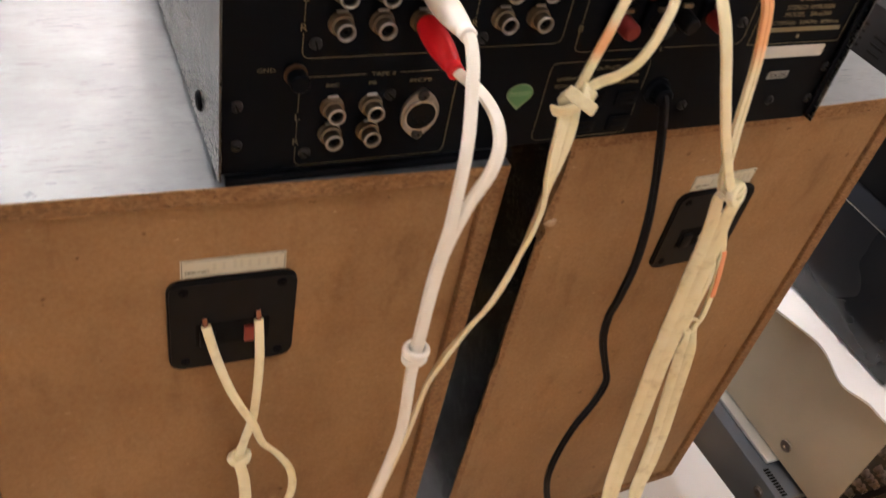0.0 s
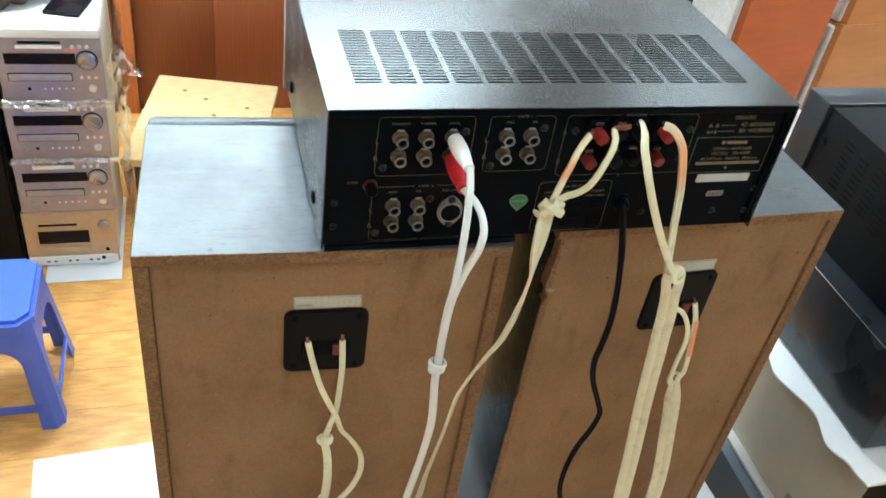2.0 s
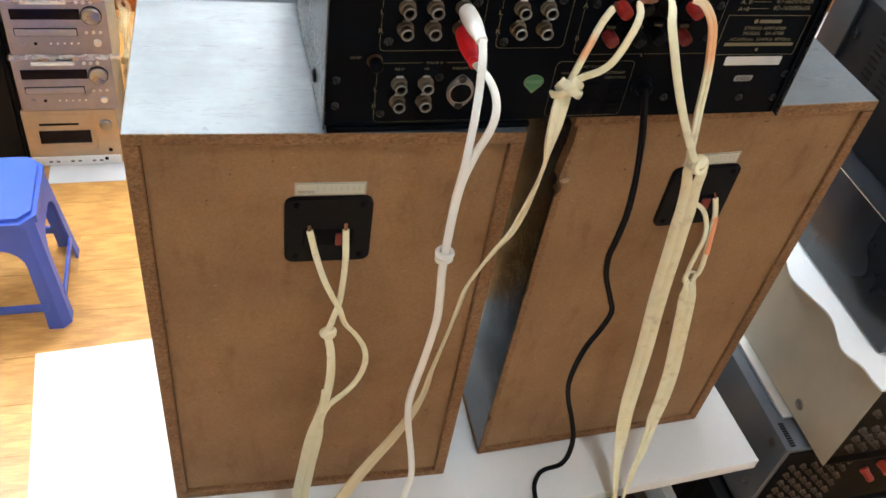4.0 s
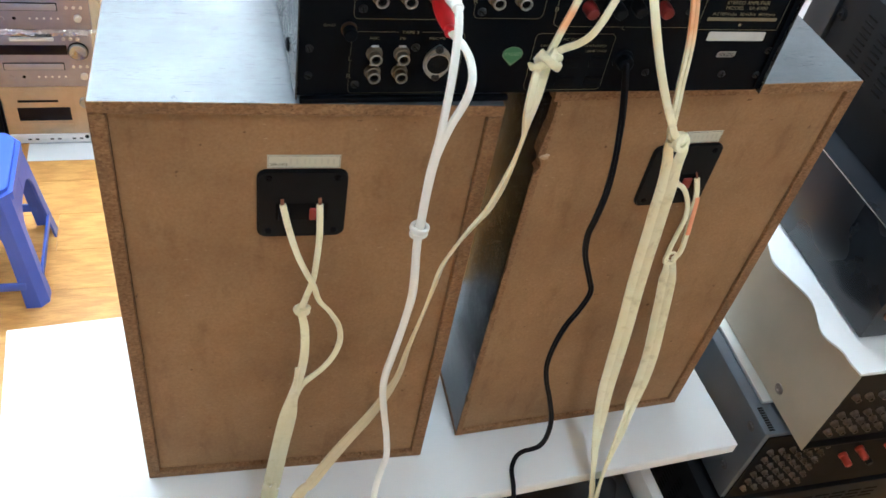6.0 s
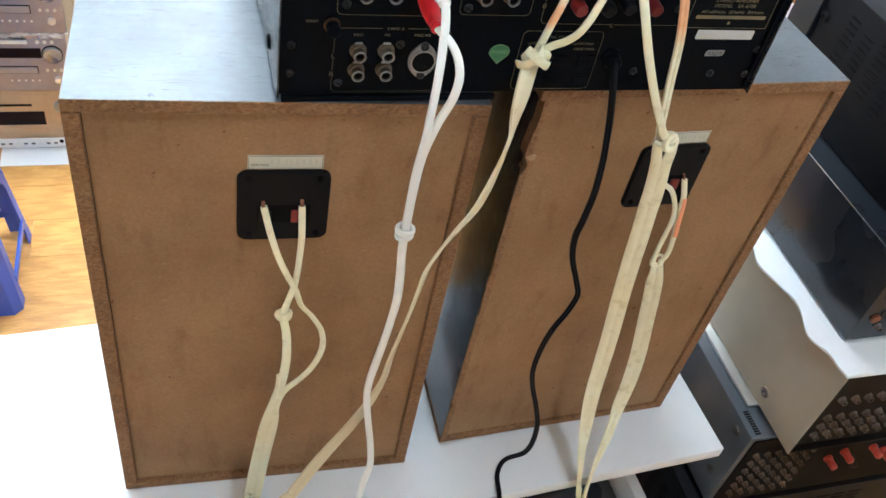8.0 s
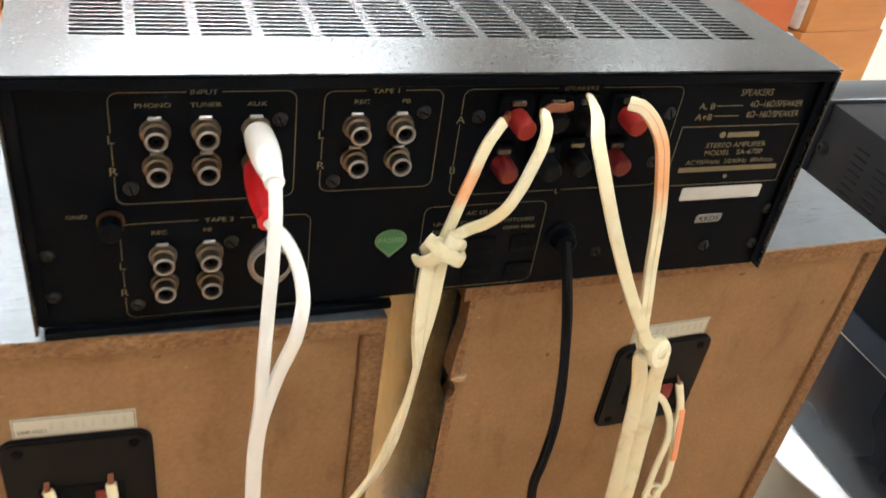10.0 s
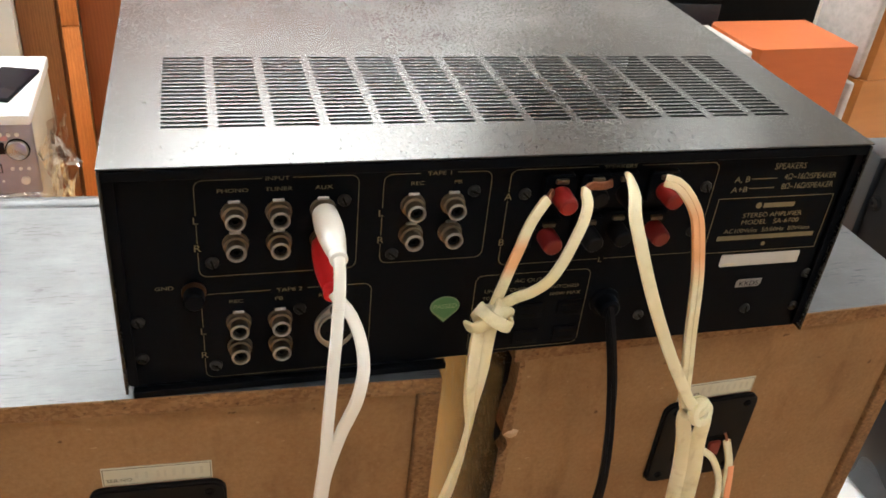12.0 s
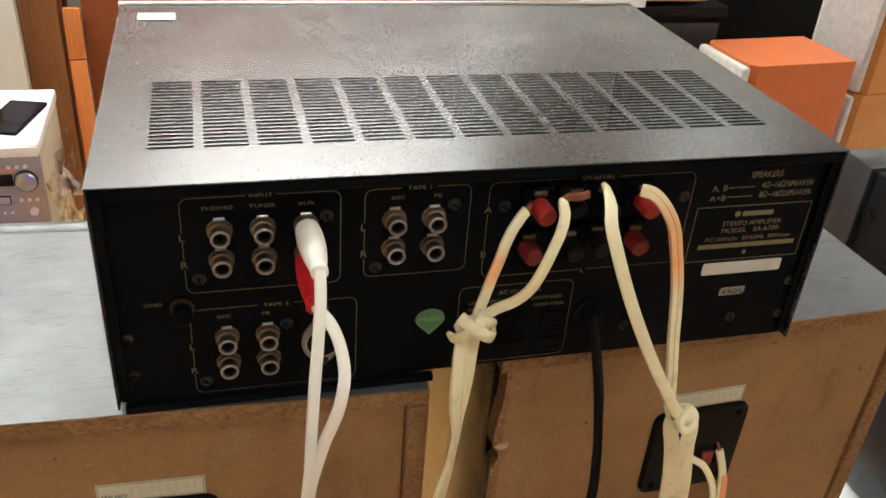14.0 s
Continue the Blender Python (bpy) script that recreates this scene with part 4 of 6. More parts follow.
gnd = part("earth_post", turned([(0, 0), (0.0050, 0), (0.0050, 0.0025), (0.0030, 0.003), (0.0030, 0.005), (0.0048, 0.0054), (0.0048, 0.0112), (0.0040, 0.0120), (0, 0.0120)], (-0.155, 0.006, 0.056), BACK, 20), M["panel"], rp)
part("copper_washer", turned([(0.002, 0.0026), (0.0056, 0.0026), (0.0056, 0.0034), (0.002, 0.0034)], (-0.155, 0.006, 0.056), BACK, 20), M["bronze"], gnd)
# mains outlets
for ox in (0.0150, 0.0385):
    for oz in (0.0275, 0.0100):
        o = part("mains_outlet", block(ox - 0.0075, ox + 0.0075, 0.0045, PP, oz - 0.005, oz + 0.005, 0.0006), M["panel"], rp)
        for dz in (-0.0024, 0.0026):
            part("slot", block(ox - 0.0045, ox + 0.0045, 0.0041, 0.0047, oz + dz - 0.0007, oz + dz + 0.0007), M["dark"], o, smooth=False)
bush = part("cord_bushing", turned([(0, 0), (0.0085, 0), (0.0085, 0.002), (0.0065, 0.003), (0.0058, 0.009), (0.0045, 0.010), (0, 0.010)], (0.058, 0.006, 0.030), BACK, 20), M["panel"], rp)

# loudspeaker binding posts
CAP = [(0.0046, 0.0), (0.0050, 0.0012), (0.0051, 0.0020), (0.0050, 0.0098), (0.0046, 0.0115), (0.0038, 0.0122), (0, 0.0122)]


def knurled(at, m):
    bm = bmesh.new()
    lathe(bm, CAP, Matrix.Translation(at) @ m, 28)
    return bm


for x, z, kind in ((0.018, 0.1010, "red"), (0.0370, 0.1010, "bare"), (0.0520, 0.1010, "plastic"), (0.0740, 0.1010, "red"), (0.0150, 0.0770, "red"), (0.0370, 0.0770, "plastic"), (0.0520, 0.0790, "plastic"), (0.0735, 0.0780, "red")):
    bp = part("binding_post", slab_xz(round_rect(x - 0.008, x + 0.008, z - 0.0085, z + 0.0095, 0.002), 0.0015, PP, 0.0006), M["panel"], rp)
    part("metal_tab", block(x - 0.0032, x + 0.0032, -0.0006, 0.0014, z + 0.0058, z + 0.0082, 0.0003, 1), M["barrel"], bp)
    tilt = pose(0, 0, 0, 96, 0, 4)
    if kind == "bare":
        part("cap", turned([(0.0050, 0), (0.0050, 0.005), (0.0042, 0.006), (0, 0.006)], (x, 0.001, z - 0.001), tilt, 20), M["plastic"], bp)
    else:
        # lower red caps take a darker red that paints in their shade
        part("cap", knurled((x, 0.001 if z > 0.09 else 0.0035, z), tilt), M["shaded_red" if kind == "red" and z < 0.09 else kind], bp, "red screw cap" if kind == "red" else "")

# ---- leads ----
CORE_S = oval(0.0056, 0.0030)


def lead(name, label):
    return thing(name, pose(0, 0, 0), label, "cable")


def band(center, rx, ry, m, width, thick, lift=0.0, phase=0.0):
    """A closed flat loop round the lead, its flat side turned outwards."""
    mm = Matrix.Translation(center) @ m
    bm = bmesh.new()
    rings = []
    n = 28
    sec = oval(width, thick, 10)
    for i in range(n):
        a = 2 * math.pi * i / n
        out = Vector((math.cos(a), math.sin(a), 0))
        p = Vector((rx * math.cos(a), ry * math.sin(a), lift * math.sin(a + phase)))
        rings.append([bm.verts.new(mm @ (p + Vector((0, 0, 1)) * x + out * y)) for x, y in sec])
    for i in range(n):
        r_, s_ = rings[i], rings[(i + 1) % n]
        for q in range(10):
            bm.faces.new((r_[q], r_[(q + 1) % 10], s_[(q + 1) % 10], s_[q]))
    bmesh.ops.recalc_face_normals(bm, faces=bm.faces[:])
    return bm


def knot(center, size, mat, parent, tilt=(0, 0, 0)):
    """A tight knot: two crossed flat bands drawn round the lead."""
    t0 = pose(0, 0, 0, *tilt)
    part("knot", band(center, size, size * 0.62, t0 @ pose(0, 0, 0, 10, 22, 0), 0.0058, 0.0030, size * 0.25, 0.6), mat, parent)
    part("knot", ball(center, (size * 0.85, size * 0.55, size * 0.6), 2, 0.15, size * 900), mat, parent)
    c2 = Vector(center) + t0.to_3x3() @ Vector((size * 0.1, -size * 0.18, size * 0.30))
    part("knot", band(c2, size * 0.86, size * 0.62, t0 @ pose(0, 0, 0, -8, -28, 0), 0.0054, 0.0028, size * 0.3, 2.0), mat, parent)


# centre lead: from the left pair of posts, knotted, then down across the left cabinet
c = lead("speaker_cable", "ivory flat speaker cable knotted below the red posts")
part("strand", sweep([(0.0085, -0.0070, 1.2530), (0.0062, -0.0085, 1.2515), (0.0010, -0.0120, 1.2465), (-0.0027, -0.0145, 1.2406), (-0.0056, -0.0160, 1.2322), (-0.0088, -0.0170, 1.2230), (-0.0122, -0.0180, 1.2115), (-0.0160, -0.0200, 1.2010)], CORE_S), M["lead_dyed"], c, "ivory strand with a faded orange mark")
part("strand", sweep([(0.0255, -0.0105, 1.2590), (0.0246, -0.0132, 1.2583), (0.0236, -0.0186, 1.2554), (0.0206, -0.0234, 1.2493), (0.0159, -0.0271, 1.2411), (0.0116, -0.0293, 1.2325), (0.0065, -0.0291, 1.2219), (0.0006, -0.0256, 1.2133), (-0.0062, -0.0225, 1.2080), (-0.0150, -0.0215, 1.2020)], CORE_S), M["lead"], c)
part("bare_end", sweep([(0.0254, -0.0100, 1.2588), (0.029, -0.0085, 1.2600), (0.035, -0.008, 1.2595), (0.0405, -0.006, 1.2595)], oval(0.0042, 0.0022, 8)), M["copper"], c, "bare twisted copper strands")
part("bare_end", sweep([(0.0080, -0.0075, 1.2525), (0.0105, -0.005, 1.2540), (0.0125, -0.002, 1.2540)], oval(0.0036, 0.0024, 8)), M["copper"], c, "bare twisted copper strands")
KC = Vector((-0.0190, -0.0215, 1.1980))
for fold_ in (
    [(-0.0098, 0.0000, -0.0055), (-0.0075, -0.0055, -0.0028), (-0.0030, -0.0085, 0.0020), (0.0020, -0.0070, 0.0062), (0.0058, -0.0010, 0.0078)],
    [(-0.0060, -0.0020, 0.0072), (-0.0022, -0.0095, 0.0060), (0.0040, -0.0112, 0.0022), (0.0092, -0.0075, -0.0022), (0.0118, -0.0005, -0.0050)],
    [(0.0020, -0.0050, 0.0060), (0.0075, -0.0050, 0.0045), (0.0102, -0.0010, 0.0010), (0.0080, 0.0030, -0.0030)],
):
    part("knot", sweep([tuple(KC + Vector(q_)) for q_ in fold_], oval(0.0066, 0.0026)), M["lead"], c)
part("knot", ball(tuple(KC), (0.0080, 0.0050, 0.0062), 2, 0.1, 4.0), M["lead"], c)
CP = [(-0.0195, -0.0230, 1.1950), (-0.0226, -0.0285, 1.1870), (-0.0236, -0.0305, 1.1745), (-0.0245, -0.0320, 1.1582), (-0.0240, -0.0320, 1.1400), (-0.0257, -0.0320, 1.1211), (-0.0282, -0.0320, 1.1044), (-0.0320, -0.0320, 1.0841), (-0.0380, -0.0320, 1.0633), (-0.0470, -0.0310, 1.0445), (-0.0592, -0.0310, 1.0186), (-0.0665, -0.0320, 0.9990), (-0.0700, -0.0330, 0.9762),
      (-0.0738, -0.0340, 0.9517), (-0.0793, -0.0360, 0.9236), (-0.0850, -0.0380, 0.8940), (-0.0897, -0.0410, 0.8642), (-0.1009, -0.0450, 0.8352), (-0.1167, -0.0500, 0.8074), (-0.1315, -0.0550, 0.7883), (-0.1459, -0.0600, 0.7687), (-0.1594, -0.0650, 0.7484), (-0.1705, -0.0700, 0.7325), (-0.1849, -0.0780, 0.7204), (-0.215, -0.092, 0.62), (-0.24, -0.10, 0.35), (-0.24, -0.11, 0.008)]
part("ribbon", sweep(CP, twin(0.0124, 0.0030), twist=(0, 0, -8, -30, -60, -60, -50, -42, -42, -48, -60, -55, -58, -62, -60, -55, -45, -25, -15, -10, -5, 0, 0, 0, 0, 0, 0), n=7), M["lead_brown"], c)

# right lead
r = lead("speaker_cable", "ivory flat speaker cable looped from the upper posts, orange marking")
part("strand", sweep([(0.0490, -0.0060, 1.2630), (0.0471, -0.0140, 1.2628), (0.0450, -0.0220, 1.2609), (0.0428, -0.0300, 1.2551), (0.0441, -0.0370, 1.2457), (0.0484, -0.0410, 1.2323), (0.0555, -0.0420, 1.2160), (0.0644, -0.0420, 1.1979), (0.0753, -0.0410, 1.1778), (0.0855, -0.0405, 1.1603), (0.0960, -0.0405, 1.1428), (0.1030, -0.0410, 1.1365)], oval(0.0066, 0.0030)), M["lead"], r)
part("strand", sweep([(0.0654, -0.0120, 1.2634), (0.0699, -0.0170, 1.2632), (0.0754, -0.0210, 1.2572), (0.0801, -0.0240, 1.2477), (0.0838, -0.0260, 1.2325), (0.0874, -0.0270, 1.2160), (0.0899, -0.0280, 1.1989), (0.0918, -0.0295, 1.1810), (0.0942, -0.0315, 1.1623), (0.0958, -0.0340, 1.1447), (0.0980, -0.0355, 1.1350)], twin(0.0064, 0.0030)), M["lead_dyed_long"], r, "ivory strand with faded orange marking")
part("knot", band((0.1045, -0.0410, 1.1345), 0.0056, 0.0056, pose(0, 0, 0, 72, 0, 18), 0.0056, 0.0052), M["lead"], r)
part("knot", band((0.1025, -0.0380, 1.1355), 0.0072, 0.0046, pose(0, 0, 0, 10, -30, 0), 0.0050, 0.0030), M["lead"], r)
FLAT = oval(0.0090, 0.0028)
RP = [(0.1103, -0.0340, 1.1060), (0.1159, -0.0320, 1.0795), (0.1200, -0.0300, 1.0515), (0.1245, -0.0285, 1.0223), (0.1286, -0.0270, 0.9915), (0.1358, -0.0250, 0.9420), (0.1452, -0.0240, 0.8797), (0.1512, -0.0250, 0.8235), (0.1541, -0.0290, 0.7774), (0.1584, -0.0360, 0.7320), (0.1567, -0.0520, 0.6990), (0.1591, -0.0665, 0.6607), (0.168, -0.078, 0.58), (0.166, -0.10, 0.30), (0.16, -0.11, 0.008)]
RT = (25, 28, 30, 30, 30, 30, 28, 25, 15, -5, -35, -50, -40, 0, 0)
for d_, head in ((0.0039, [(0.1005, -0.0365, 1.1355), (0.1000, -0.0345, 1.1260)]), (-0.0039, [(0.1075, -0.0385, 1.1335), (0.1125, -0.0365, 1.1240)])):
    part("core", sweep(head + beside(RP, RT, d_), FLAT, twist=(0, 15) + RT, wide=(0.8, 0.9) + (1.0,) * 15), M["lead"], r)

# lead from the right cabinet's own terminals
r2 = lead("speaker_cable", "ivory speaker cable with an orange stripe at a terminal plate")
part("strand", sweep([(0.1792, 0.0134, 1.0468), (0.1833, 0.0094, 1.0305), (0.1830, 0.0054, 1.0187), (0.1850, 0.0000, 0.9890), (0.1870, -0.001, 0.9650), (0.1810, -0.003, 0.9560)], CORE_S), M["lead"], r2)
part("orange_stripe", sweep([(0.1845, 0.0072, 1.0280), (0.1841, 0.0036, 1.0177), (0.1832, -0.0008, 1.004), (0.1850, -0.0022, 0.9890)], oval(0.0048, 0.0014)), M["orange_mark"], r2, "bright orange stripe")
part("bare_end", sweep([(0.1793, 0.0131, 1.0455), (0.1789, 0.0144, 1.0488), (0.1783, 0.0164, 1.0512)], oval(0.002, 0.0014, 8)), M["copper"], r2)
part("strand", sweep([(0.1591, 0.0134, 1.0427), (0.1692, 0.0104, 1.0357), (0.1773, 0.0069, 1.0192), (0.1780, 0.0030, 1.0050), (0.1750, 0.0000, 0.9880), (0.1730, -0.0020, 0.9690), (0.1735, -0.003, 0.952)], oval(0.0050, 0.0028)), M["lead"], r2)
part("knot", band((0.1775, -0.003, 0.9580), 0.0075, 0.0062, pose(0, 0, 0, 75, 0, 10), 0.0030, 0.0026), M["lead"], r2)
QP = [(0.1841, -0.0045, 0.9300), (0.1892, -0.0045, 0.9080), (0.1974, -0.0045, 0.8671), (0.2075, -0.0065, 0.8100), (0.2105, -0.0105, 0.7625), (0.2080, -0.0160, 0.7269), (0.1892, -0.0420, 0.7114), (0.1776, -0.0580, 0.6792), (0.1747, -0.0660, 0.6428), (0.18, -0.08, 0.52), (0.175, -0.10, 0.30), (0.17, -0.12, 0.008)]
QT = (26, 28, 30, 26, 18, 5, -15, -38, -46, -30, 0, 0)
for d_, head in ((0.0039, [(0.1745, -0.004, 0.9560), (0.1765, -0.0055, 0.9440)]), (-0.0039, [(0.1815, -0.003, 0.9560), (0.1850, -0.0040, 0.9440)])):
    part("core", sweep(head + beside(QP, QT, d_), FLAT, twist=(0, 15) + QT, wide=(0.6, 0.75, 1.0, 1.0)), M["lead"], r2)

# lead from the left cabinet's terminals
l = lead("speaker_cable", "ivory speaker cable knotted below a black terminal plate")
LP = [(-0.1910, -0.0365, 0.8065), (-0.1983, -0.0430, 0.7633), (-0.2073, -0.0620, 0.7333), (-0.2122, -0.0740, 0.7204), (-0.2300, -0.0990, 0.6000), (-0.2400, -0.1000, 0.3000), (-0.2500, -0.1200, 0.0080)]
LT = (0, 5, 20, 25, 20, 0, 0)
part("strand", sweep([(-0.1968, -0.0005, 1.0498), (-0.1914, -0.0028, 1.0236), (-0.1842, -0.0070, 0.9977), (-0.1759, -0.0104, 0.9770), (-0.1701, -0.0122, 0.9642), (-0.1649, -0.0143, 0.9469), (-0.1551, -0.0161, 0.9329), (-0.1463, -0.0188, 0.9154), (-0.1449, -0.0221, 0.8965), (-0.1515, -0.0253, 0.8773), (-0.1629, -0.0280, 0.8623), (-0.1784, -0.0305, 0.8477), (-0.1857, -0.0337, 0.8294)] + beside(LP, LT, -0.0039), FLAT, twist=(0, 0, 15, 25, 35, 40, 40, 30, 20, 10, 0, 0, 0) + LT, wide=(0.62,) * 11 + (0.75, 0.9, 1.0, 1.0)), M["lead_olive"], l)
part("strand", sweep([(-0.1674, -0.0006, 1.0484), (-0.1666, -0.0036, 1.0192), (-0.1679, -0.0068, 0.9946), (-0.1706, -0.0103, 0.9708), (-0.1761, -0.0131, 0.9517), (-0.1798, -0.0156, 0.9367), (-0.1770, -0.0193, 0.9160), (-0.1765, -0.0238, 0.8890), (-0.1799, -0.0284, 0.8616), (-0.1877, -0.0333, 0.8326)] + beside(LP, LT, 0.0039), FLAT, twist=(0, 20, 40, 30, 10, 0, 0, 0, 0, 0) + LT, wide=(0.62,) * 5 + (0.75, 0.85, 0.9, 0.95, 1.0, 1.0)), M["lead_olive"], l)
part("split_end", sweep([(-0.1855, -0.0335, 0.8430), (-0.1850, -0.0345, 0.8603), (-0.1846, -0.0360, 0.8727), (-0.1845, -0.0370, 0.8825)], oval(0.0040, 0.0024, 8)), M["lead_olive"], l, "short cut end of a split strand")
for ex in (-0.1970, -0.1673):
    part("bare_end", sweep([(ex, -0.0004, 1.0478), (ex, -0.0000, 1.0508), (ex, 0.0020, 1.0533)], oval(0.0030, 0.002, 8)), M["copper"], l)
knot((-0.1798, -0.0155, 0.9372), 0.0062, M["lead"], l, (0, 20, 0))

# white signal lead with a white and a red plug
w = lead("signal_cable", "white signal cable with white and red plugs")
plug = [(0.0, -0.002), (0.0056, -0.002), (0.0060, 0.001), (0.0063, 0.009), (0.0060, 0.017), (0.0050, 0.025), (0.0041, 0.030), (0.0037, 0.031), (0.0039, 0.0315), (0.0039, 0.0355), (0.0032, 0.0362), (0, 0.0362)]


def aim(a, b):
    return Matrix.Translation(a) @ (Vector(b) - Vector(a)).to_track_quat("Z", "Y").to_matrix().to_4x4()


bm = bmesh.new()
lathe(bm, plug, aim((-0.0960, -0.004, 1.2478), (-0.0953, -0.0400, 1.2478)), 24)
part("white_plug", bm, M["white_plug"], w, "white moulded plug")
bm = bmesh.new()
lathe(bm, plug, aim((-0.0962, -0.004, 1.2315), (-0.0974, -0.0380, 1.2302)), 24)
part("red_plug", bm, M["redplug"], w, "red moulded plug")
W1 = oval(0.0052, 0.0052, 10)
part("strand", sweep([(-0.0953, -0.0385, 1.2480), (-0.0956, -0.0440, 1.2459), (-0.0965, -0.0510, 1.2396), (-0.0978, -0.0564, 1.2323), (-0.0991, -0.0618, 1.2250), (-0.1006, -0.0669, 1.2175), (-0.1018, -0.0705, 1.2087), (-0.1028, -0.0728, 1.1985), (-0.1037, -0.0746, 1.1875), (-0.1044, -0.0760, 1.1758), (-0.1052, -0.0764, 1.1640), (-0.1059, -0.0765, 1.1520)], W1), M["white_lead"], w)
part("strand", sweep([(-0.0974, -0.0370, 1.2302), (-0.0952, -0.0430, 1.2296), (-0.0922, -0.0510, 1.2290), (-0.0905, -0.0600, 1.2275), (-0.0897, -0.0680, 1.2245), (-0.0896, -0.0735, 1.2192), (-0.0908, -0.0770, 1.2135), (-0.0926, -0.0780, 1.2048), (-0.0951, -0.0770, 1.1955), (-0.0979, -0.0762, 1.1865), (-0.1008, -0.0760, 1.1755), (-0.1036, -0.0763, 1.1640), (-0.1056, -0.0764, 1.1520)], W1), M["white_lead"], w)
part("trunk", sweep([(-0.1035, -0.0758, 1.1744), (-0.1050, -0.0762, 1.1605), (-0.1065, -0.0766, 1.1437), (-0.1072, -0.0770, 1.1234), (-0.1074, -0.0772, 1.1019), (-0.1076, -0.0770, 1.0904), (-0.1066, -0.0760, 1.0688), (-0.1041, -0.0745, 1.0423), (-0.1020, -0.0720, 1.0131), (-0.1028, -0.0690, 0.9818), (-0.1048, -0.0670, 0.9538), (-0.1074, -0.0650, 0.9243), (-0.1100, -0.0640, 0.8987), (-0.1096, -0.0630, 0.8715), (-0.1044, -0.0625, 0.8333), (-0.0985, -0.0640, 0.7954), (-0.0957, -0.0670, 0.7634), (-0.0996, -0.0710, 0.7440), (-0.1046, -0.0780, 0.7239), (-0.108, -0.088, 0.69), (-0.115, -0.098, 0.60), (-0.12, -0.11, 0.3), (-0.12, -0.13, 0.008)], oval(0.0064, 0.0056), twist=(0, 0, 0, 10, 10, 0, 20, 40, 50, 30, 10, 0, 0, 0, 0, 0, 20, 40, 30, 0, 0, 0, 0), n=7), M["white_lead"], w)
part("knot", band((-0.1076, -0.0770, 1.0925), 0.0060, 0.0048, pose(0, 0, 0, 5, 8, 0), 0.0052, 0.0030), M["white_lead"], w)
part("knot", band((-0.1076, -0.0770, 1.0870), 0.0056, 0.0045, pose(0, 0, 0, -5, -6, 0), 0.0042, 0.0028), M["white_lead"], w)

# black mains lead
k = lead("mains_cable", "black mains cable lying down over the table edge")
KS = twin(0.0053, 0.0034)
part("lead", sweep([(0.0580, 0.0010, 1.1810), (0.0575, -0.0040, 1.1790), (0.0600, -0.0090, 1.1620), (0.0630, -0.0140, 1.1400), (0.0640, -0.0190, 1.1215), (0.0648, -0.0240, 1.0993), (0.0655, -0.0270, 1.0713), (0.0638, -0.0280, 1.0432), (0.0630, -0.0270, 1.0220), (0.0685, -0.0260, 0.9957), (0.0815, -0.0260, 0.9644), (0.0873, -0.0280, 0.9464), (0.0812, -0.0310, 0.9263), (0.0725, -0.0320, 0.9034), (0.0680, -0.0320, 0.8732), (0.0690, -0.0310, 0.8394), (0.0785, -0.0280, 0.8044), (0.0907, -0.0275, 0.7705), (0.1038, -0.0262, 0.7277), (0.1077, -0.0255, 0.6920), (0.1065, -0.0218, 0.6655), (0.0979, -0.0209, 0.6580), (0.0877, -0.0222, 0.6580), (0.0770, -0.0278, 0.6580), (0.0670, -0.0427, 0.6580), (0.0629, -0.0645, 0.6573), (0.0610, -0.0775, 0.6420), (0.0630, -0.0850, 0.5600), (0.07, -0.09, 0.3), (0.08, -0.11, 0.008)], KS, twist=(90, 60, 10, 0, 30, 60, 10, 0, 40, 70, 20, 0), n=7), M["black_lead"], k)

# ---- stack of equipment to the right ----


def jack_rows(parent, xs, zs, y, small=0.8):
    """Rows of plated sockets on a rear face."""
    ring = None
    for x in xs:
        for z in zs:
            at = Matrix.Translation((x, y, z))
            if ring is None:
                ring = part("rca_jack", turned([(q * small, h * small) for q, h in JACK], (0, 0, 0), BACK, 14), M["dull_jack"], parent)
                ins = part("core", turned([(q * small, h * small) for q, h in CORE], (0, 0, 0), BACK, 10), M["dark"], ring)
                ring.matrix_basis = at
            else:
                shared("core", ins, Matrix(), shared("rca_jack", ring, at, parent))


def side_screw(parent, y, z, mat, r=0.0055):
    w_ = part("washer", turned([(0, 0), (r * 1.35, 0), (r * 1.35, 0.0006), (r, 0.0009), (r * 0.9, 0.0024), (r * 0.35, 0.003), (r * 0.25, 0.0016), (0, 0.0016)], (-0.0001, y, z), pose(0, 0, 0, 0, -90, 0), 18), mat, parent)
    return w_


rk = thing("equipment_rack", pose(0.40, -0.06, 0), "black low rack under the stacked amplifiers", "rack")
part("top_board", block(0, 0.46, 0, 0.36, 0.155, 0.175, 0.002), M["plastic"], rk)
for px in (0.005, 0.435):
    part("side_board", block(px, px + 0.02, 0.004, 0.35, 0.0, 0.1545, 0.001), M["plastic"], rk)

# lowest: black power amplifier
u = thing("power_amplifier", pose(0.388, -0.055, 0.176), "black vented power amplifier at the bottom of the stack", "amplifier")
part("case", block(0, 0.43, 0, 0.33, 0.01, 0.150, 0.003), M["plastic"], u)
jack_rows(u, [0.10 + 0.022 * k for k in range(6)], (0.075, 0.095), -0.0002)
for px in (0.26, 0.29, 0.32, 0.35):
    part("red_post", turned([(0, 0), (0.007, 0), (0.007, 0.014), (0.005, 0.016), (0, 0.016)], (px, -0.0002, 0.085), BACK, 14), M["post_red"], u)
for px in (0.03, 0.4):
    for py in (0.04, 0.29):
        part("foot", turned([(0, 0), (0.015, 0), (0.015, 0.0098), (0, 0.0098)], (px, py, 0), Matrix(), 14), M["dark"], u)
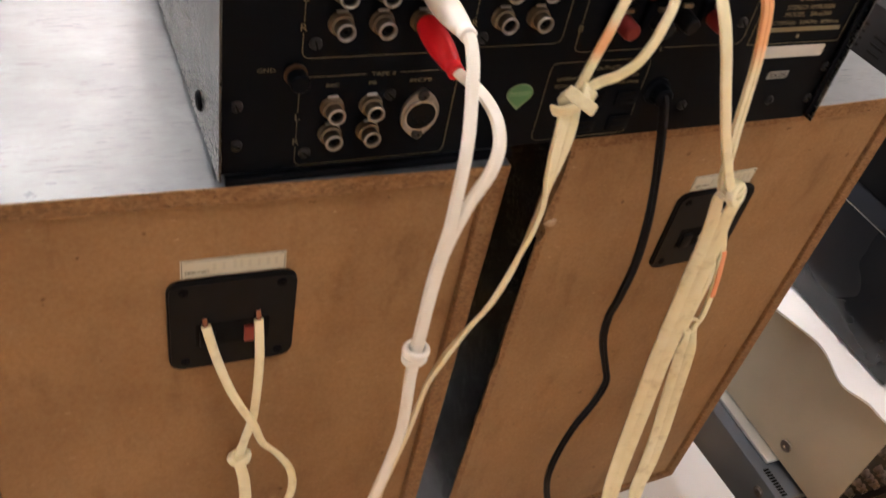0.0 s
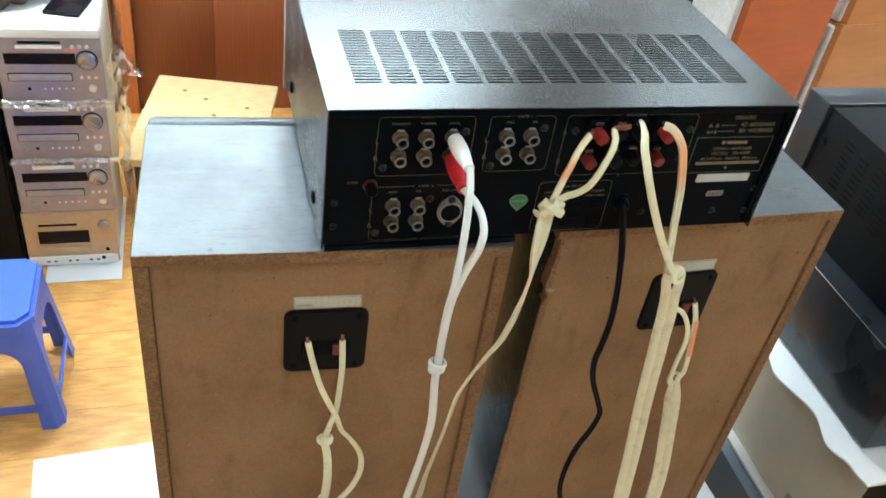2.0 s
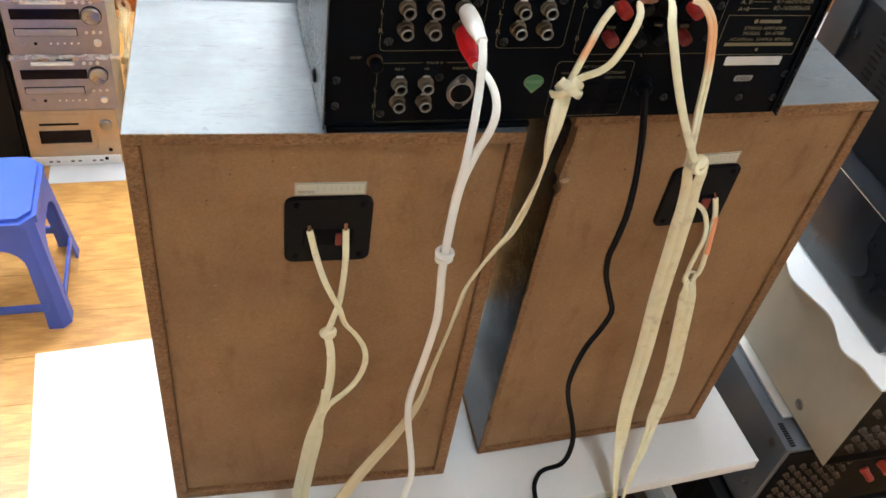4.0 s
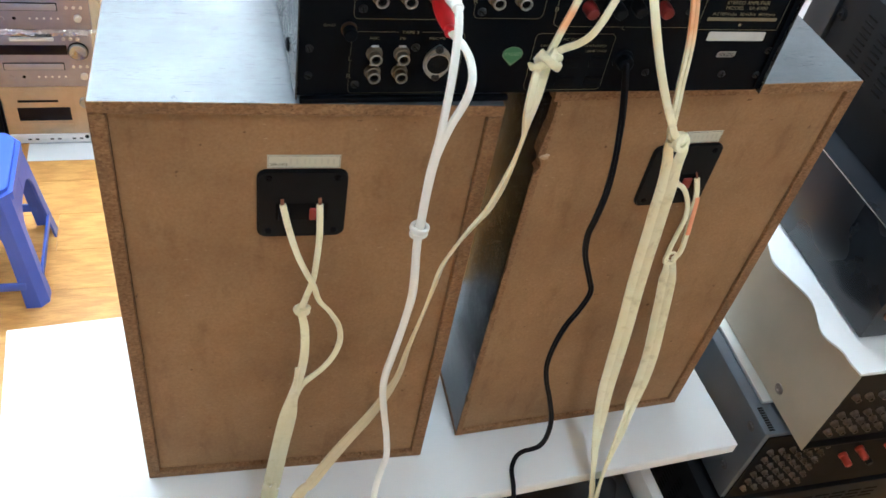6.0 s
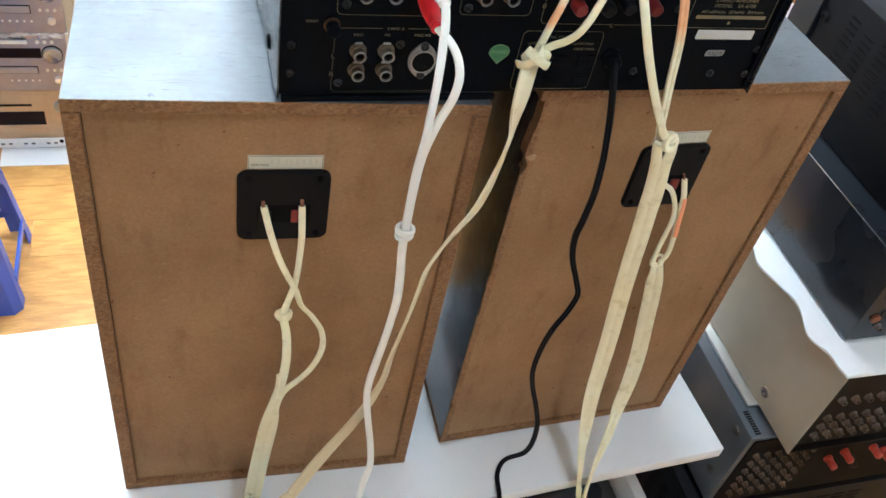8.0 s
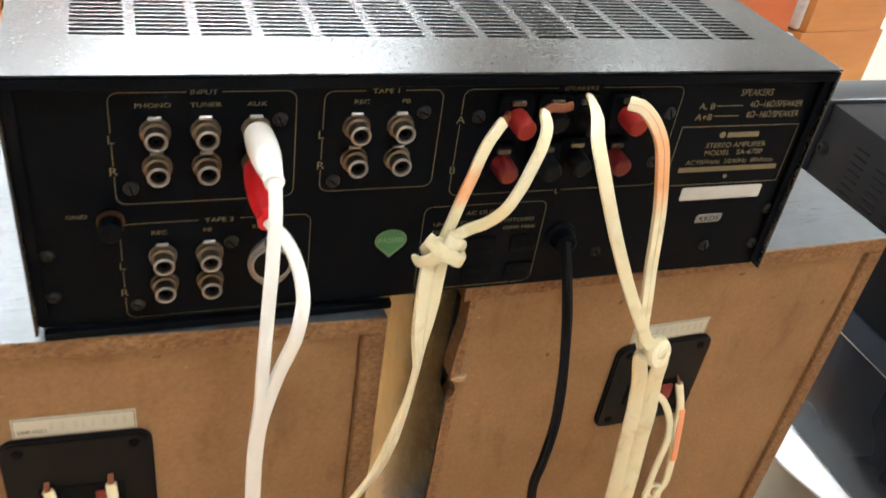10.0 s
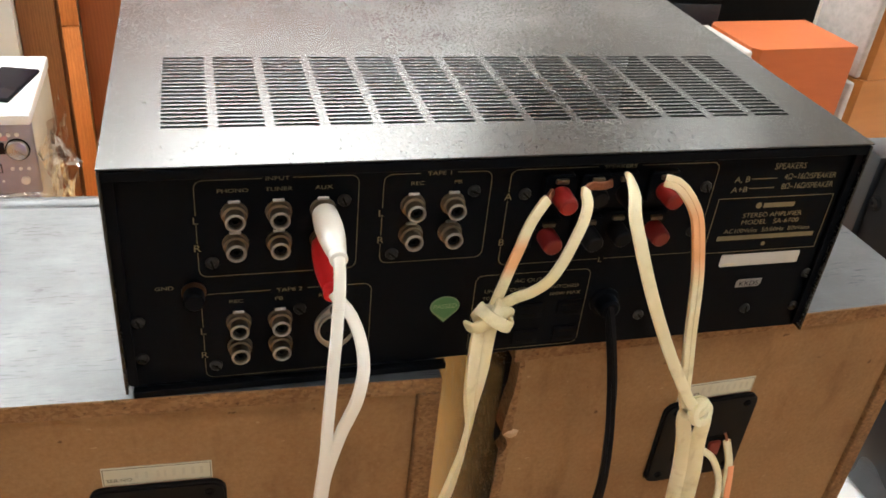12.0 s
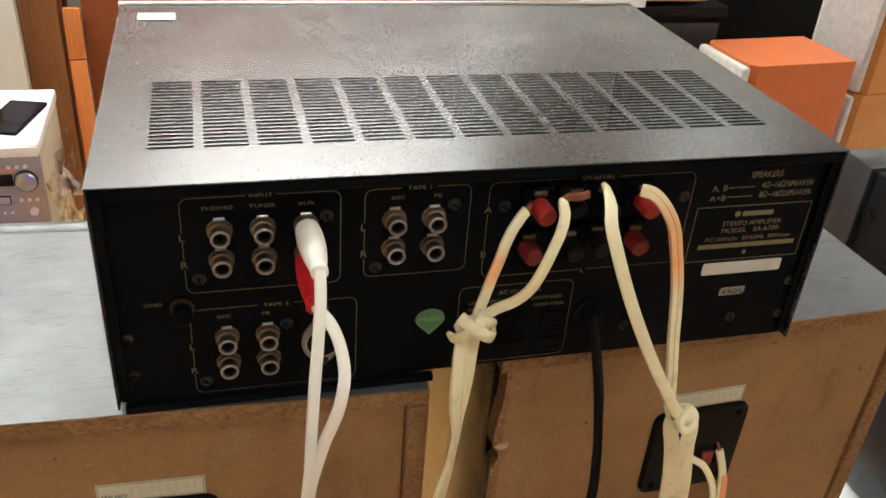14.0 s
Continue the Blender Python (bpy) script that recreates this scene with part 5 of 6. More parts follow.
# second: black tuner-amplifier with a slotted side
u = thing("tuner_amplifier", pose(0.385, -0.05, 0.328), "black tuner amplifier with slotted sides in the stack", "amplifier")
part("case", block(0, 0.44, 0, 0.33, 0.01, 0.168, 0.003), M["plastic"], u)
slot0 = None
for c_ in range(9):
    for r_ in range(10):
        at = Matrix.Translation((-0.0003, 0.03 + 0.028 * c_, 0.06 + 0.008 * r_))
        if slot0 is None:
            slot0 = part("vent_slot", block(-0.0004, 0.0008, -0.007, 0.007, -0.0015, 0.0015), M["dark"], u, smooth=False)
            slot0.matrix_basis = at
        else:
            shared("vent_slot", slot0, at, u)
rear = None
for c_ in range(10):
    for r_ in range(3):
        at = Matrix.Translation((0.03 + 0.028 * c_, -0.0003, 0.125 + 0.010 * r_))
        if rear is None:
            rear = part("rear_slot", block(-0.011, 0.011, -0.0004, 0.0008, -0.0016, 0.0016), M["dark"], u, smooth=False)
            rear.matrix_basis = at
        else:
            shared("rear_slot", rear, at, u)
jack_rows(u, [0.20 + 0.022 * k for k in range(6)], (0.060, 0.080), -0.0002)
for px in (0.36, 0.385, 0.41):
    part("red_post", turned([(0, 0), (0.007, 0), (0.007, 0.014), (0.005, 0.016), (0, 0.016)], (px, -0.0002, 0.09), BACK, 14), M["post_red"], u)
for px in (0.03, 0.41):
    for py in (0.04, 0.29):
        part("foot", turned([(0, 0), (0.015, 0), (0.015, 0.0098), (0, 0.0098)], (px, py, 0), Matrix(), 14), M["dark"], u)
# third: blue-grey amplifier
u = thing("grey_amplifier", pose(0.40, -0.048, 0.497), "blue-grey steel amplifier with many rear sockets", "amplifier")
bm = block(0, 0.43, 0.001, 0.33, 0.010, 0.168, 0.004, 2)
part("case", bm, M["grey_steel"], u)
part("top_plate", block(0.016, 0.41, 0.045, 0.325, 0.1682, 0.1745, 0.0025), M["alu"], u, "pale silver raised top plate")
part("rear_panel", block(0.006, 0.424, -0.0012, 0.0004, 0.014, 0.163, 0.0004), M["panel"], u, smooth=False)
for c_ in range(10):
    part("vent_slot", block(0.008, 0.0155, 0.006 + 0.0036 * c_, 0.0082 + 0.0036 * c_, 0.1681, 0.1686), M["dark"], u, smooth=False)
for sy, sz in ((0.026, 0.150), (0.026, 0.058), (0.29, 0.150), (0.29, 0.058)):
    side_screw(u, sy, sz, M["screw"], 0.0052)
jack_rows(u, [0.022 + 0.017 * k for k in range(6)], (0.040, 0.058, 0.076, 0.094, 0.112, 0.130), -0.0014, 0.74)
for px in (0.148, 0.168, 0.215, 0.238, 0.300, 0.323):
    q = part("binding_post", turned([(0, 0), (0.0062, 0), (0.0062, 0.004), (0.0050, 0.005), (0.0052, 0.016), (0.0040, 0.018), (0, 0.018)], (px + 0.004, -0.0014, 0.106 - 0.012 * (px * 50 % 2 > 1)), BACK, 16), M["post_red"], u, "red screw post")
for px in (0.188, 0.258, 0.345):
    part("binding_post", turned([(0, 0), (0.0062, 0), (0.0062, 0.004), (0.0050, 0.005), (0.0052, 0.016), (0.0040, 0.018), (0, 0.018)], (px, -0.0014, 0.09), BACK, 16), M["plastic"], u)
for px in (0.03, 0.40):
    for py in (0.04, 0.29):
        part("foot", turned([(0, 0), (0.015, 0), (0.015, 0.0098), (0, 0.0098)], (px, py, 0), Matrix(), 14), M["dark"], u)
# fourth: champagne amplifier
u = thing("champagne_amplifier", pose(0.43, -0.078, 0.672), "champagne steel amplifier with rows of sockets behind", "amplifier")
part("case", block(0, 0.42, 0.010, 0.33, 0.003, 0.152, 0.002, 2), M["beige"], u)
part("side_sheet", block(-0.0012, -0.0001, 0, 0.328, 0.001, 0.1515, 0.0004, 1), M["beige"], u, smooth=False)
part("rear_panel", block(0.003, 0.417, 0.008, 0.0098, 0.006, 0.146), M["copper_band"], u, "brown rear panel", smooth=False)
part("rear_ledge", block(0.0, 0.42, 0.001, 0.010, 0.0005, 0.0030), M["copper_band"], u, smooth=False)
for sy, sz in ((0.076, 0.024), (0.29, 0.024)):
    side_screw(u, sy, sz, M["dull_jack"], 0.0078)
jack_rows(u, [0.026 + 0.0185 * k for k in range(14)], (0.028, 0.046, 0.064, 0.100), 0.0078, 0.86)
# foam sheet between, with a wavy edge
fo = thing("foam_sheet", pose(0.43, -0.078, 0.8245), "white packing foam sheet lying on the champagne amplifier", "foam sheet")
bm = bmesh.new()
N = 60
top, bot = [], []
for i in range(N + 1):
    y = 0.001 + 0.325 * i / N
    xe = -0.0105 + 0.0075 * math.sin(52 * (y - 0.082)) + 0.009 * math.exp(-((y - 0.035) / 0.018) ** 2) + 0.002 * noise.noise(Vector((y * 40, 1.7, 0)))
    zt = 0.0058 + 0.0006 * noise.noise(Vector((y * 30, 5, 0)))
    row = []
    for j in range(7):
        x = xe + (0.40 - xe) * (j / 6) ** 2
        row.append((x, y, zt + (0.0 if j else -0.002) + 0.0005 * noise.noise(Vector((x * 40, y * 40, 2)))))
    top.append([bm.verts.new(v) for v in row])
    bot.append([bm.verts.new((v[0] + (0.001 + 0.001 * noise.noise(Vector((y * 31, 8, 0))) if j_ == 0 else 0), v[1], 0.0003)) for j_, v in enumerate(row)])
for i in range(N):
    for j in range(6):
        bm.faces.new((top[i][j], top[i][j + 1], top[i + 1][j + 1], top[i + 1][j]))
        bm.faces.new((bot[i][j], bot[i + 1][j], bot[i + 1][j + 1], bot[i][j + 1]))
    bm.faces.new((top[i][0], top[i + 1][0], bot[i + 1][0], bot[i][0]))
    bm.faces.new((top[i][6], bot[i][6], bot[i + 1][6], top[i + 1][6]))
for i in (0, N):
    for j in range(6):
        bm.faces.new((top[i][j], bot[i][j], bot[i][j + 1], top[i][j + 1]))
bmesh.ops.recalc_face_normals(bm, faces=bm.faces[:])
part("sheet", bm, M["foam"], fo, angle=60)
# fifth: flat gloss-black unit
u = thing("black_equaliser", pose(0.449, -0.033, 0.8311), "flat gloss-black hi-fi unit on the foam sheet", "hi-fi unit")
part("case", block(0, 0.42, 0, 0.33, 0.003, 0.1270, 0.0015, 2), M["gloss_black"], u)
part("top_edge", block(-0.0005, 0.0, 0.002, 0.328, 0.1245, 0.1256), M["alu"], u, "thin bright top edge", smooth=False)
jack_rows(u, [0.03 + 0.02 * k for k in range(8)], (0.025, 0.045), -0.0002)
part("copper_washer", turned([(0, 0), (0.006, 0), (0.006, 0.003), (0, 0.003)], (0.018, -0.0002, 0.04), BACK, 14), M["copper"], u)
for px in (0.04, 0.38):
    for py in (0.05, 0.29):
        part("foot", turned([(0, 0), (0.012, 0), (0.012, 0.003), (0, 0.003)], (px, py, 0), Matrix(), 14), M["dark"], u)
# top: black receiver with slotted side
u = thing("black_receiver", pose(0.48, -0.03, 0.9455), "black receiver with slotted side panel topping the stack", "receiver")
part("case", block(0, 0.42, 0, 0.30, 0.014, 0.1675, 0.002, 2), M["plastic"], u)
part("front_panel", block(-0.006, 0.426, 0.3005, 0.345, 0.010, 0.171, 0.004, 2), M["gloss_black"], u)
slot0 = None
for c_ in range(9):
    for r_ in range(9):
        at = Matrix.Translation((-0.0003, 0.246 - 0.029 * c_, 0.086 + 0.0076 * r_ - 0.006 * (c_ % 2)))
        if slot0 is None:
            slot0 = part("vent_slot", block(-0.0005, 0.0010, -0.0085, 0.0085, -0.0013, 0.0013, 0.0004, 1), M["dark"], u, smooth=False)
            slot0.matrix_basis = at
        else:
            shared("vent_slot", slot0, at, u)
for sy, sz in ((0.292, 0.125), (0.292, 0.04), (0.02, 0.125)):
    side_screw(u, sy, sz, M["plastic"], 0.0062)
part("paper_note", block(0.03, 0.24, 0.02, 0.22, 0.1677, 0.1682), M["paper"], u, "white paper note lying on the lid", smooth=False)
for px in (0.04, 0.38):
    for py in (0.05, 0.29):
        part("foot", turned([(0, 0), (0.014, 0), (0.014, 0.0012), (0, 0.0012)], (px, py, 0.0127), Matrix(), 14), M["dark"], u)

# ---- left side: stool, mini components, tower, bench ----
so = thing("plastic_stool", pose(-0.7335, 0.964, 0), "low blue plastic stool with splayed legs", "stool")
SHT = 0.297


def stool_top():
    bm = bmesh.new()
    box(bm, -0.118, 0.118, -0.105, 0.105, SHT - 0.028, SHT, 0.0, 1)
    vert = [e for e in bm.edges if abs(e.verts[0].co.z - e.verts[1].co.z) > 0.02]
    bmesh.ops.bevel(bm, geom=vert, offset=0.028, segments=1, affect="EDGES")
    up = [e for e in bm.edges if all(v.co.z > SHT - 0.001 for v in e.verts)]
    bmesh.ops.bevel(bm, geom=up, offset=0.009, segments=4, affect="EDGES")
    return bm


part("seat", stool_top(), M["blue"], so)


def stool_leg(sx, sy):
    """An angle-shaped splayed leg, wider at the top."""
    bm = bmesh.new()
    t0 = Vector((sx * 0.112, sy * 0.099, SHT - 0.012))
    b0 = Vector((sx * 0.144, sy * 0.130, 0.0))
    rings = []
    za, ra = 0.176, 0.044
    levels = [(0.0, 0.046), (0.04, 0.044), (za, 0.040)]
    for k in range(1, 7):
        g = math.pi / 2 * k / 6
        levels.append((za + ra * math.sin(g), 0.040 + ra * (1 - math.cos(g))))
    levels += [(za + ra + 0.0006, None), (SHT - 0.012, None)]
    for z_, w_ in levels[::-1]:
        c_ = t0.lerp(b0, 1 - z_ / (SHT - 0.012))
        th = 0.0045
        wx = w_ or abs(c_.x) - 0.0004
        wy = w_ or abs(c_.y) - 0.0004
        ring = [(-sx * 0.016, 0), (-sx * wx, 0), (-sx * wx, -sy * th), (-sx * 0.019, -sy * th), (-sx * th, -sy * 0.019), (-sx * th, -sy * wy), (0, -sy * wy), (0, -sy * 0.016)]
        rings.append([bm.verts.new((c_.x + a, c_.y + b, z_)) for a, b in ring])
    n = len(rings[0])
    for r_, s_ in zip(rings, rings[1:]):
        for i in range(n):
            bm.faces.new((r_[i], r_[(i + 1) % n], s_[(i + 1) % n], s_[i]))
    bm.faces.new(rings[0])
    bm.faces.new(rings[-1][::-1])
    bmesh.ops.recalc_face_normals(bm, faces=bm.faces[:])
    return bm


for sx in (-1, 1):
    for sy in (-1, 1):
        part("leg", stool_leg(sx, sy), M["blue"], so)
for sy in (-1, 1):
    part("stretcher", block(-0.108, 0.108, sy * 0.1215 - 0.003, sy * 0.1215 + 0.003, 0.050, 0.072, 0.002), M["blue"], so)
for sx in (-1, 1):
    part("stretcher", block(sx * 0.1355 - 0.003, sx * 0.1355 + 0.003, -0.088, 0.088, 0.050, 0.072, 0.002), M["blue"], so)


def mini_component(z, h, mat, label, older=False):
    t = thing("mini_component", pose(-0.6085 + 0.019 * z / 0.49, 1.394, z) @ Matrix.Diagonal((0.965, 1, 1, 1)), label, "mini stereo", "stacked mini components")
    part("case", block(-0.112, 0.112, 0.014, 0.30, 0.003, h - 0.002, 0.003), M["cream"], t, "cream painted case")
    f = part("front_panel", block(-0.115, 0.115, 0.0, 0.0135, 0.0, h, 0.004, 3), mat, t)
    if older:
        part("inner_frame", block(-0.092, 0.058, -0.002, 0.0, 0.040, h - 0.010, 0.001), mat, f)
        part("display", block(-0.080, 0.046, -0.0032, -0.0021, 0.072, 0.112, 0.0005), M["display"], f, "dark display window")
        part("tape_slot", block(-0.075, 0.020, -0.0032, -0.0021, 0.128, 0.134), M["dark"], f, smooth=False)
        part("tray", block(-0.078, 0.05, -0.004, -0.0022, 0.045, 0.062, 0.001), M["champagne"], f, "pale disc tray")
        part("knob", turned([(0, 0), (0.016, 0), (0.016, 0.006), (0.013, 0.010), (0, 0.010)], (0.086, -0.0002, 0.126)), M["knob"], f)
        for i in range(6):
            part("button", block(-0.04 + 0.018 * i, -0.03 + 0.018 * i, -0.003, -0.0002, 0.016, 0.021, 0.0008, 1), M["alu"], f)
        part("lower_lip", block(-0.112, 0.112, -0.006, 0.0, 0.002, 0.03, 0.003), M["white_top"], f)
        for i in range(9):
            part("key", block(-0.088 + 0.018 * i, -0.079 + 0.018 * i, -0.0078, -0.0062, 0.014, 0.019, 0.0006, 1), M["screw"] if i % 3 else M["alu"], f)
        for px, pz in ((0.088, 0.045), (0.075, 0.022)):
            part("socket", turned([(0, 0), (0.005, 0), (0.005, 0.002), (0, 0.002)], (px, -0.0062 if pz < 0.03 else -0.0002, pz), BACK, 14), M["dark"], f)
        return t
    k = h / 0.155
    part("disc_slot", block(-0.062, 0.028, -0.0012, 0.0002, 0.1395 * k, 0.1455 * k), M["dark"], f, smooth=False)
    part("slot_lip", block(-0.068, 0.030, -0.007, -0.0002, 0.1300 * k, 0.1375 * k, 0.0012), M["white_top"], f, "white slot lip")
    part("display", block(-0.097, 0.056, -0.0014, -0.0001, 0.0905 * k, 0.1165 * k, 0.0004), M["display"], f, "dark display window")
    part("tray", block(-0.094, 0.042, -0.004, -0.0002, 0.051 * k, 0.067 * k, 0.0015), M["tray"], f, "silver disc tray")
    part("tray_shadow_gap", block(-0.096, 0.044, -0.0008, 0.0002, 0.049 * k, 0.069 * k), M["dark"], f, smooth=False)
    part("knob_ring", turned([(0.0220, 0), (0.0240, 0), (0.0240, 0.003), (0.0220, 0.003)], (0.081, -0.0002, 0.1005 * k), BACK, 28), M["dark"], f)
    part("knob", turned([(0, 0), (0.0215, 0), (0.0215, 0.007), (0.019, 0.010), (0.012, 0.0085), (0, 0.008)], (0.081, -0.0002, 0.1005 * k), BACK, 28), M["knob"], f, "round silver knob")
    for i in range(3):
        part("button", turned([(0, 0), (0.0044, 0), (0.0044, 0.003), (0, 0.0035)], (0.052 + 0.016 * i, -0.0002, 0.133 * k), BACK, 10), M["alu"], f)
        part("button", turned([(0, 0), (0.0038, 0), (0.0038, 0.003), (0, 0.0035)], (0.064 + 0.016 * i, -0.0002, 0.058 * k), BACK, 10), M["alu"], f)
    for i in range(5):
        part("button", turned([(0, 0), (0.0026, 0), (0.0026, 0.002), (0, 0.0025)], (-0.020 + 0.0155 * i, -0.0002, 0.030 * k), BACK, 10), M["alu"], f)
    part("volume_knob", turned([(0, 0), (0.009, 0), (0.009, 0.006), (0.007, 0.008), (0, 0.008)], (0.086, -0.0002, 0.032 * k), BACK, 18), M["alu"], f)
    part("power_button", turned([(0, 0), (0.007, 0), (0.007, 0.003), (0, 0.0035)], (-0.083, -0.0002, 0.028 * k), BACK, 16), M["lilac"], f)
    part("socket", turned([(0, 0), (0.004, 0), (0.004, 0.001), (0, 0.001)], (-0.054, -0.0002, 0.030 * k), BACK, 14), M["dark"], f)
    return t


sheet = thing("floor_paper", pose(-0.584, 1.39, 0.0), "white sheet of paper on the floor under the stereo stack", "paper")
part("sheet", block(-0.093, 0.093, -0.068, 0.30, 0.0006, 0.0016), M["paper"], sheet, smooth=False)
mini_component(0.0020, 0.1705, M["champagne"], "champagne mini stereo at the foot of the stack", True)
mini_component(0.1730, 0.1585, M["lilac"], "lilac-silver mini stereo with a round knob")
mini_component(0.3320, 0.1600, M["lilac"], "lilac-silver mini stereo wrapped in clear film")
topm = mini_component(0.4925, 0.1575, M["lilac"], "lilac-silver mini stereo under a white lid")
part("price_sticker", block(0.034, 0.064, -0.0008, -0.0002, 0.1215, 0.1315), M["pink"], topm, "small pink sticker", smooth=False)
lid = thing("enamel_box", pose(-0.5905, 1.386, 0.6503), "flat white enamel box on the topmost mini stereo", "box")
part("shell", block(-0.1130, 0.1130, 0.004, 0.31, 0.0, 0.027, 0.005, 3), M["white_top"], lid)
part("front_rail", block(-0.1120, 0.1120, 0.0, 0.0038, 0.001, 0.022, 0.0015), M["paper"], lid, "white front rail")
fw = thing("clear_wrapping", pose(-0.4805, 1.395, 0.12), "crumpled clear plastic film hanging beside the stack", "wrapping")
bm = bmesh.new()
rows_ = []
for i in range(34):
    z = 0.50 * i / 33
    row = []
    for j in range(12):
        y = -0.012 + 0.30 * j / 11
        x = 0.014 + 0.022 * noise.noise(Vector((z * 24, y * 24, 3.1))) + 0.006 * noise.noise(Vector((z * 70, y * 70, 1)))
        row.append(bm.verts.new((max(0.001, x + 0.008), y + 0.008 * noise.noise(Vector((z * 40, j, 0))), z)))
    rows_.append(row)
for a, b in zip(rows_, rows_[1:]):
    for j in range(11):
        bm.faces.new((a[j], a[j + 1], b[j + 1], b[j]))
part("sheet", bm, M["film"], fw)
bm = bmesh.new()
tail = [[bm.verts.new((0.030 + 0.055 * u_ + 0.004 * noise.noise(Vector((u_ * 9, v_ * 9, 2))), 0.005 + 0.02 * v_ + 0.006 * noise.noise(Vector((u_ * 12, v_ * 8, 5))), 0.470 + (0.07 * (1 - u_)) * (v_ - 0.5) - 0.040 * u_)) for v_ in [q / 5 for q in range(6)]] for u_ in [q / 8 for q in range(9)]]
for a, b in zip(tail, tail[1:]):
    for j in range(5):
        bm.faces.new((a[j], a[j + 1], b[j + 1], b[j]))
part("corner", bm, M["film"], fw)

for fz, fh in ((0.212, 0.016), (0.362, 0.014), (0.374, 0.010)):
    bm = bmesh.new()
    fold = []
    for i in range(40):
        x = -0.232 + 0.245 * i / 39
        fold.append([bm.verts.new((x, -0.014 - 0.006 * math.sin(math.pi * j / 4) + 0.005 * noise.noise(Vector((x * 60, j, fz * 40))), fz + fh * (j / 4 - 0.5) + 0.006 * noise.noise(Vector((x * 25, fz * 9, 2))))) for j in range(5)])
    for a, b in zip(fold, fold[1:]):
        for j in range(4):
            bm.faces.new((a[j], a[j + 1], b[j + 1], b[j]))
    part("fold", bm, M["film"], fw)

tab_ = thing("tablet", pose(-0.540, 1.524, 0.6776, 0, 0, -14), "black tablet lying on the white lid", "tablet")
part("body", block(-0.04, 0.04, -0.084, 0.084, 0, 0.008, 0.003), M["plastic"], tab_)
part("screen", block(-0.0375, 0.0375, -0.079, 0.079, 0.0081, 0.0086), M["display"], tab_, "glossy black glass", smooth=False)
bm = ball((0, 0, 0.05), (0.070, 0.085, 0.062), 5, 0.35, 2.0)
for v in bm.verts:
    q = v.co.copy()
    v.co += Vector((q.x, q.y, q.z - 0.05)).normalized() * (0.010 * noise.noise(q * 30) + 0.005 * abs(noise.noise(q * 75 + Vector((4, 1, 7)))))
pl = tagged(part("cloth_hat", bm, M["plush"], None), "crumpled grey-brown fabric hat on the white lid", "hat")
pl.matrix_basis = pose(-0.680, 1.555, 0.668)
py_ = thing("soft_toy", pose(-0.600, 1.548, 0.6775), "small fuzzy yellow-green soft toy on the white lid", "soft toy")
bm = ball((0, 0, 0.040), (0.034, 0.034, 0.044), 4, 0.5, 5.0, 14)
for v in bm.verts:
    v.co += v.normal * 0.004 * noise.noise(v.co * 300)
part("body", bm, M["plush2"], py_)
part("ear", ball((0.030, 0.02, 0.098), (0.007, 0.007, 0.024), 2, 0.2), M["plush2"], py_)
part("ear_tip", ball((0.034, 0.02, 0.121), (0.008, 0.007, 0.010), 2, 0.3), M["plush"], py_, "dark tip")

tw = thing("tower_speaker", pose(-0.870, 1.40, 0), "tall black floor-standing speaker", "loudspeaker")
part("cabinet", block(-0.15, 0.15, 0.012, 0.36, 0.0, 0.80, 0.006, 3), M["gloss_black"], tw)
part("grille", block(-0.142, 0.142, -0.006, 0.0115, 0.02, 0.785, 0.006, 3), M["plastic"], tw)
part("edge_trim", block(0.1435, 0.1515, -0.008, 0.014, 0.0, 0.80, 0.003, 2), M["panel"], tw)

bn = thing("pine_bench", pose(-0.256, 1.791, 0, 0, 0, -12), "low knotty pine bench on dark legs", "bench")
for i in range(3):
    part("plank", block(-0.185, 0.185, -0.2445 + 0.163 * i, -0.0818 + 0.163 * i, 0.178, 0.20, 0.0015), M["pine"], bn)
for sx in (-0.158, 0.128):
    for sy in (-0.215, 0.185):
        g = part("leg", block(sx, sx + 0.03, sy, sy + 0.03, 0.0, 0.1775, 0.002), M["screw"], bn, "grey metal leg")
        part("foot_cap", block(sx - 0.002, sx + 0.032, sy - 0.002, sy + 0.032, 0.0, 0.03, 0.002), M["dark"], g)
for sy in (-0.225, 0.2):
    part("rail", block(-0.15, 0.15, sy, sy + 0.02, 0.15, 0.1775, 0.002), M["screw"], bn)
kn = None
for kx, ky in ((-0.05, -0.08), (0.02, 0.03), (0.07, -0.02), (-0.02, 0.12), (0.11, 0.09), (-0.09, 0.16), (0.0, -0.17)):
    at = Matrix.Translation((kx, ky, 0.2001))
    if kn is None:
        kn = part("knot_hole", turned([(0, 0), (0.007, 0), (0.006, 0.0004), (0, 0.0004)], (0, 0, 0), Matrix(), 12), M["stile"], bn)
        kn.matrix_basis = at
    else:
        shared("knot_hole", kn, at, bn)

# ---- far right: display table with small speakers ----
dt = thing("display_table", pose(0.84, 0.96, 0), "white display table with small speakers on it", "table")
part("tabletop", block(0, 0.9, 0, 0.36, 0.57, 0.60, 0.003), M["white_board"], dt)
part("edge_band", block(0, 0.9, -0.003, -0.0003, 0.572, 0.598), M["blue"], dt, "blue edge band", smooth=False)
for px in (0.02, 0.85):
    for py in (0.02, 0.31):
        part("leg", block(px, px + 0.03, py, py + 0.03, 0, 0.5695, 0.002), M["white_board"], dt)


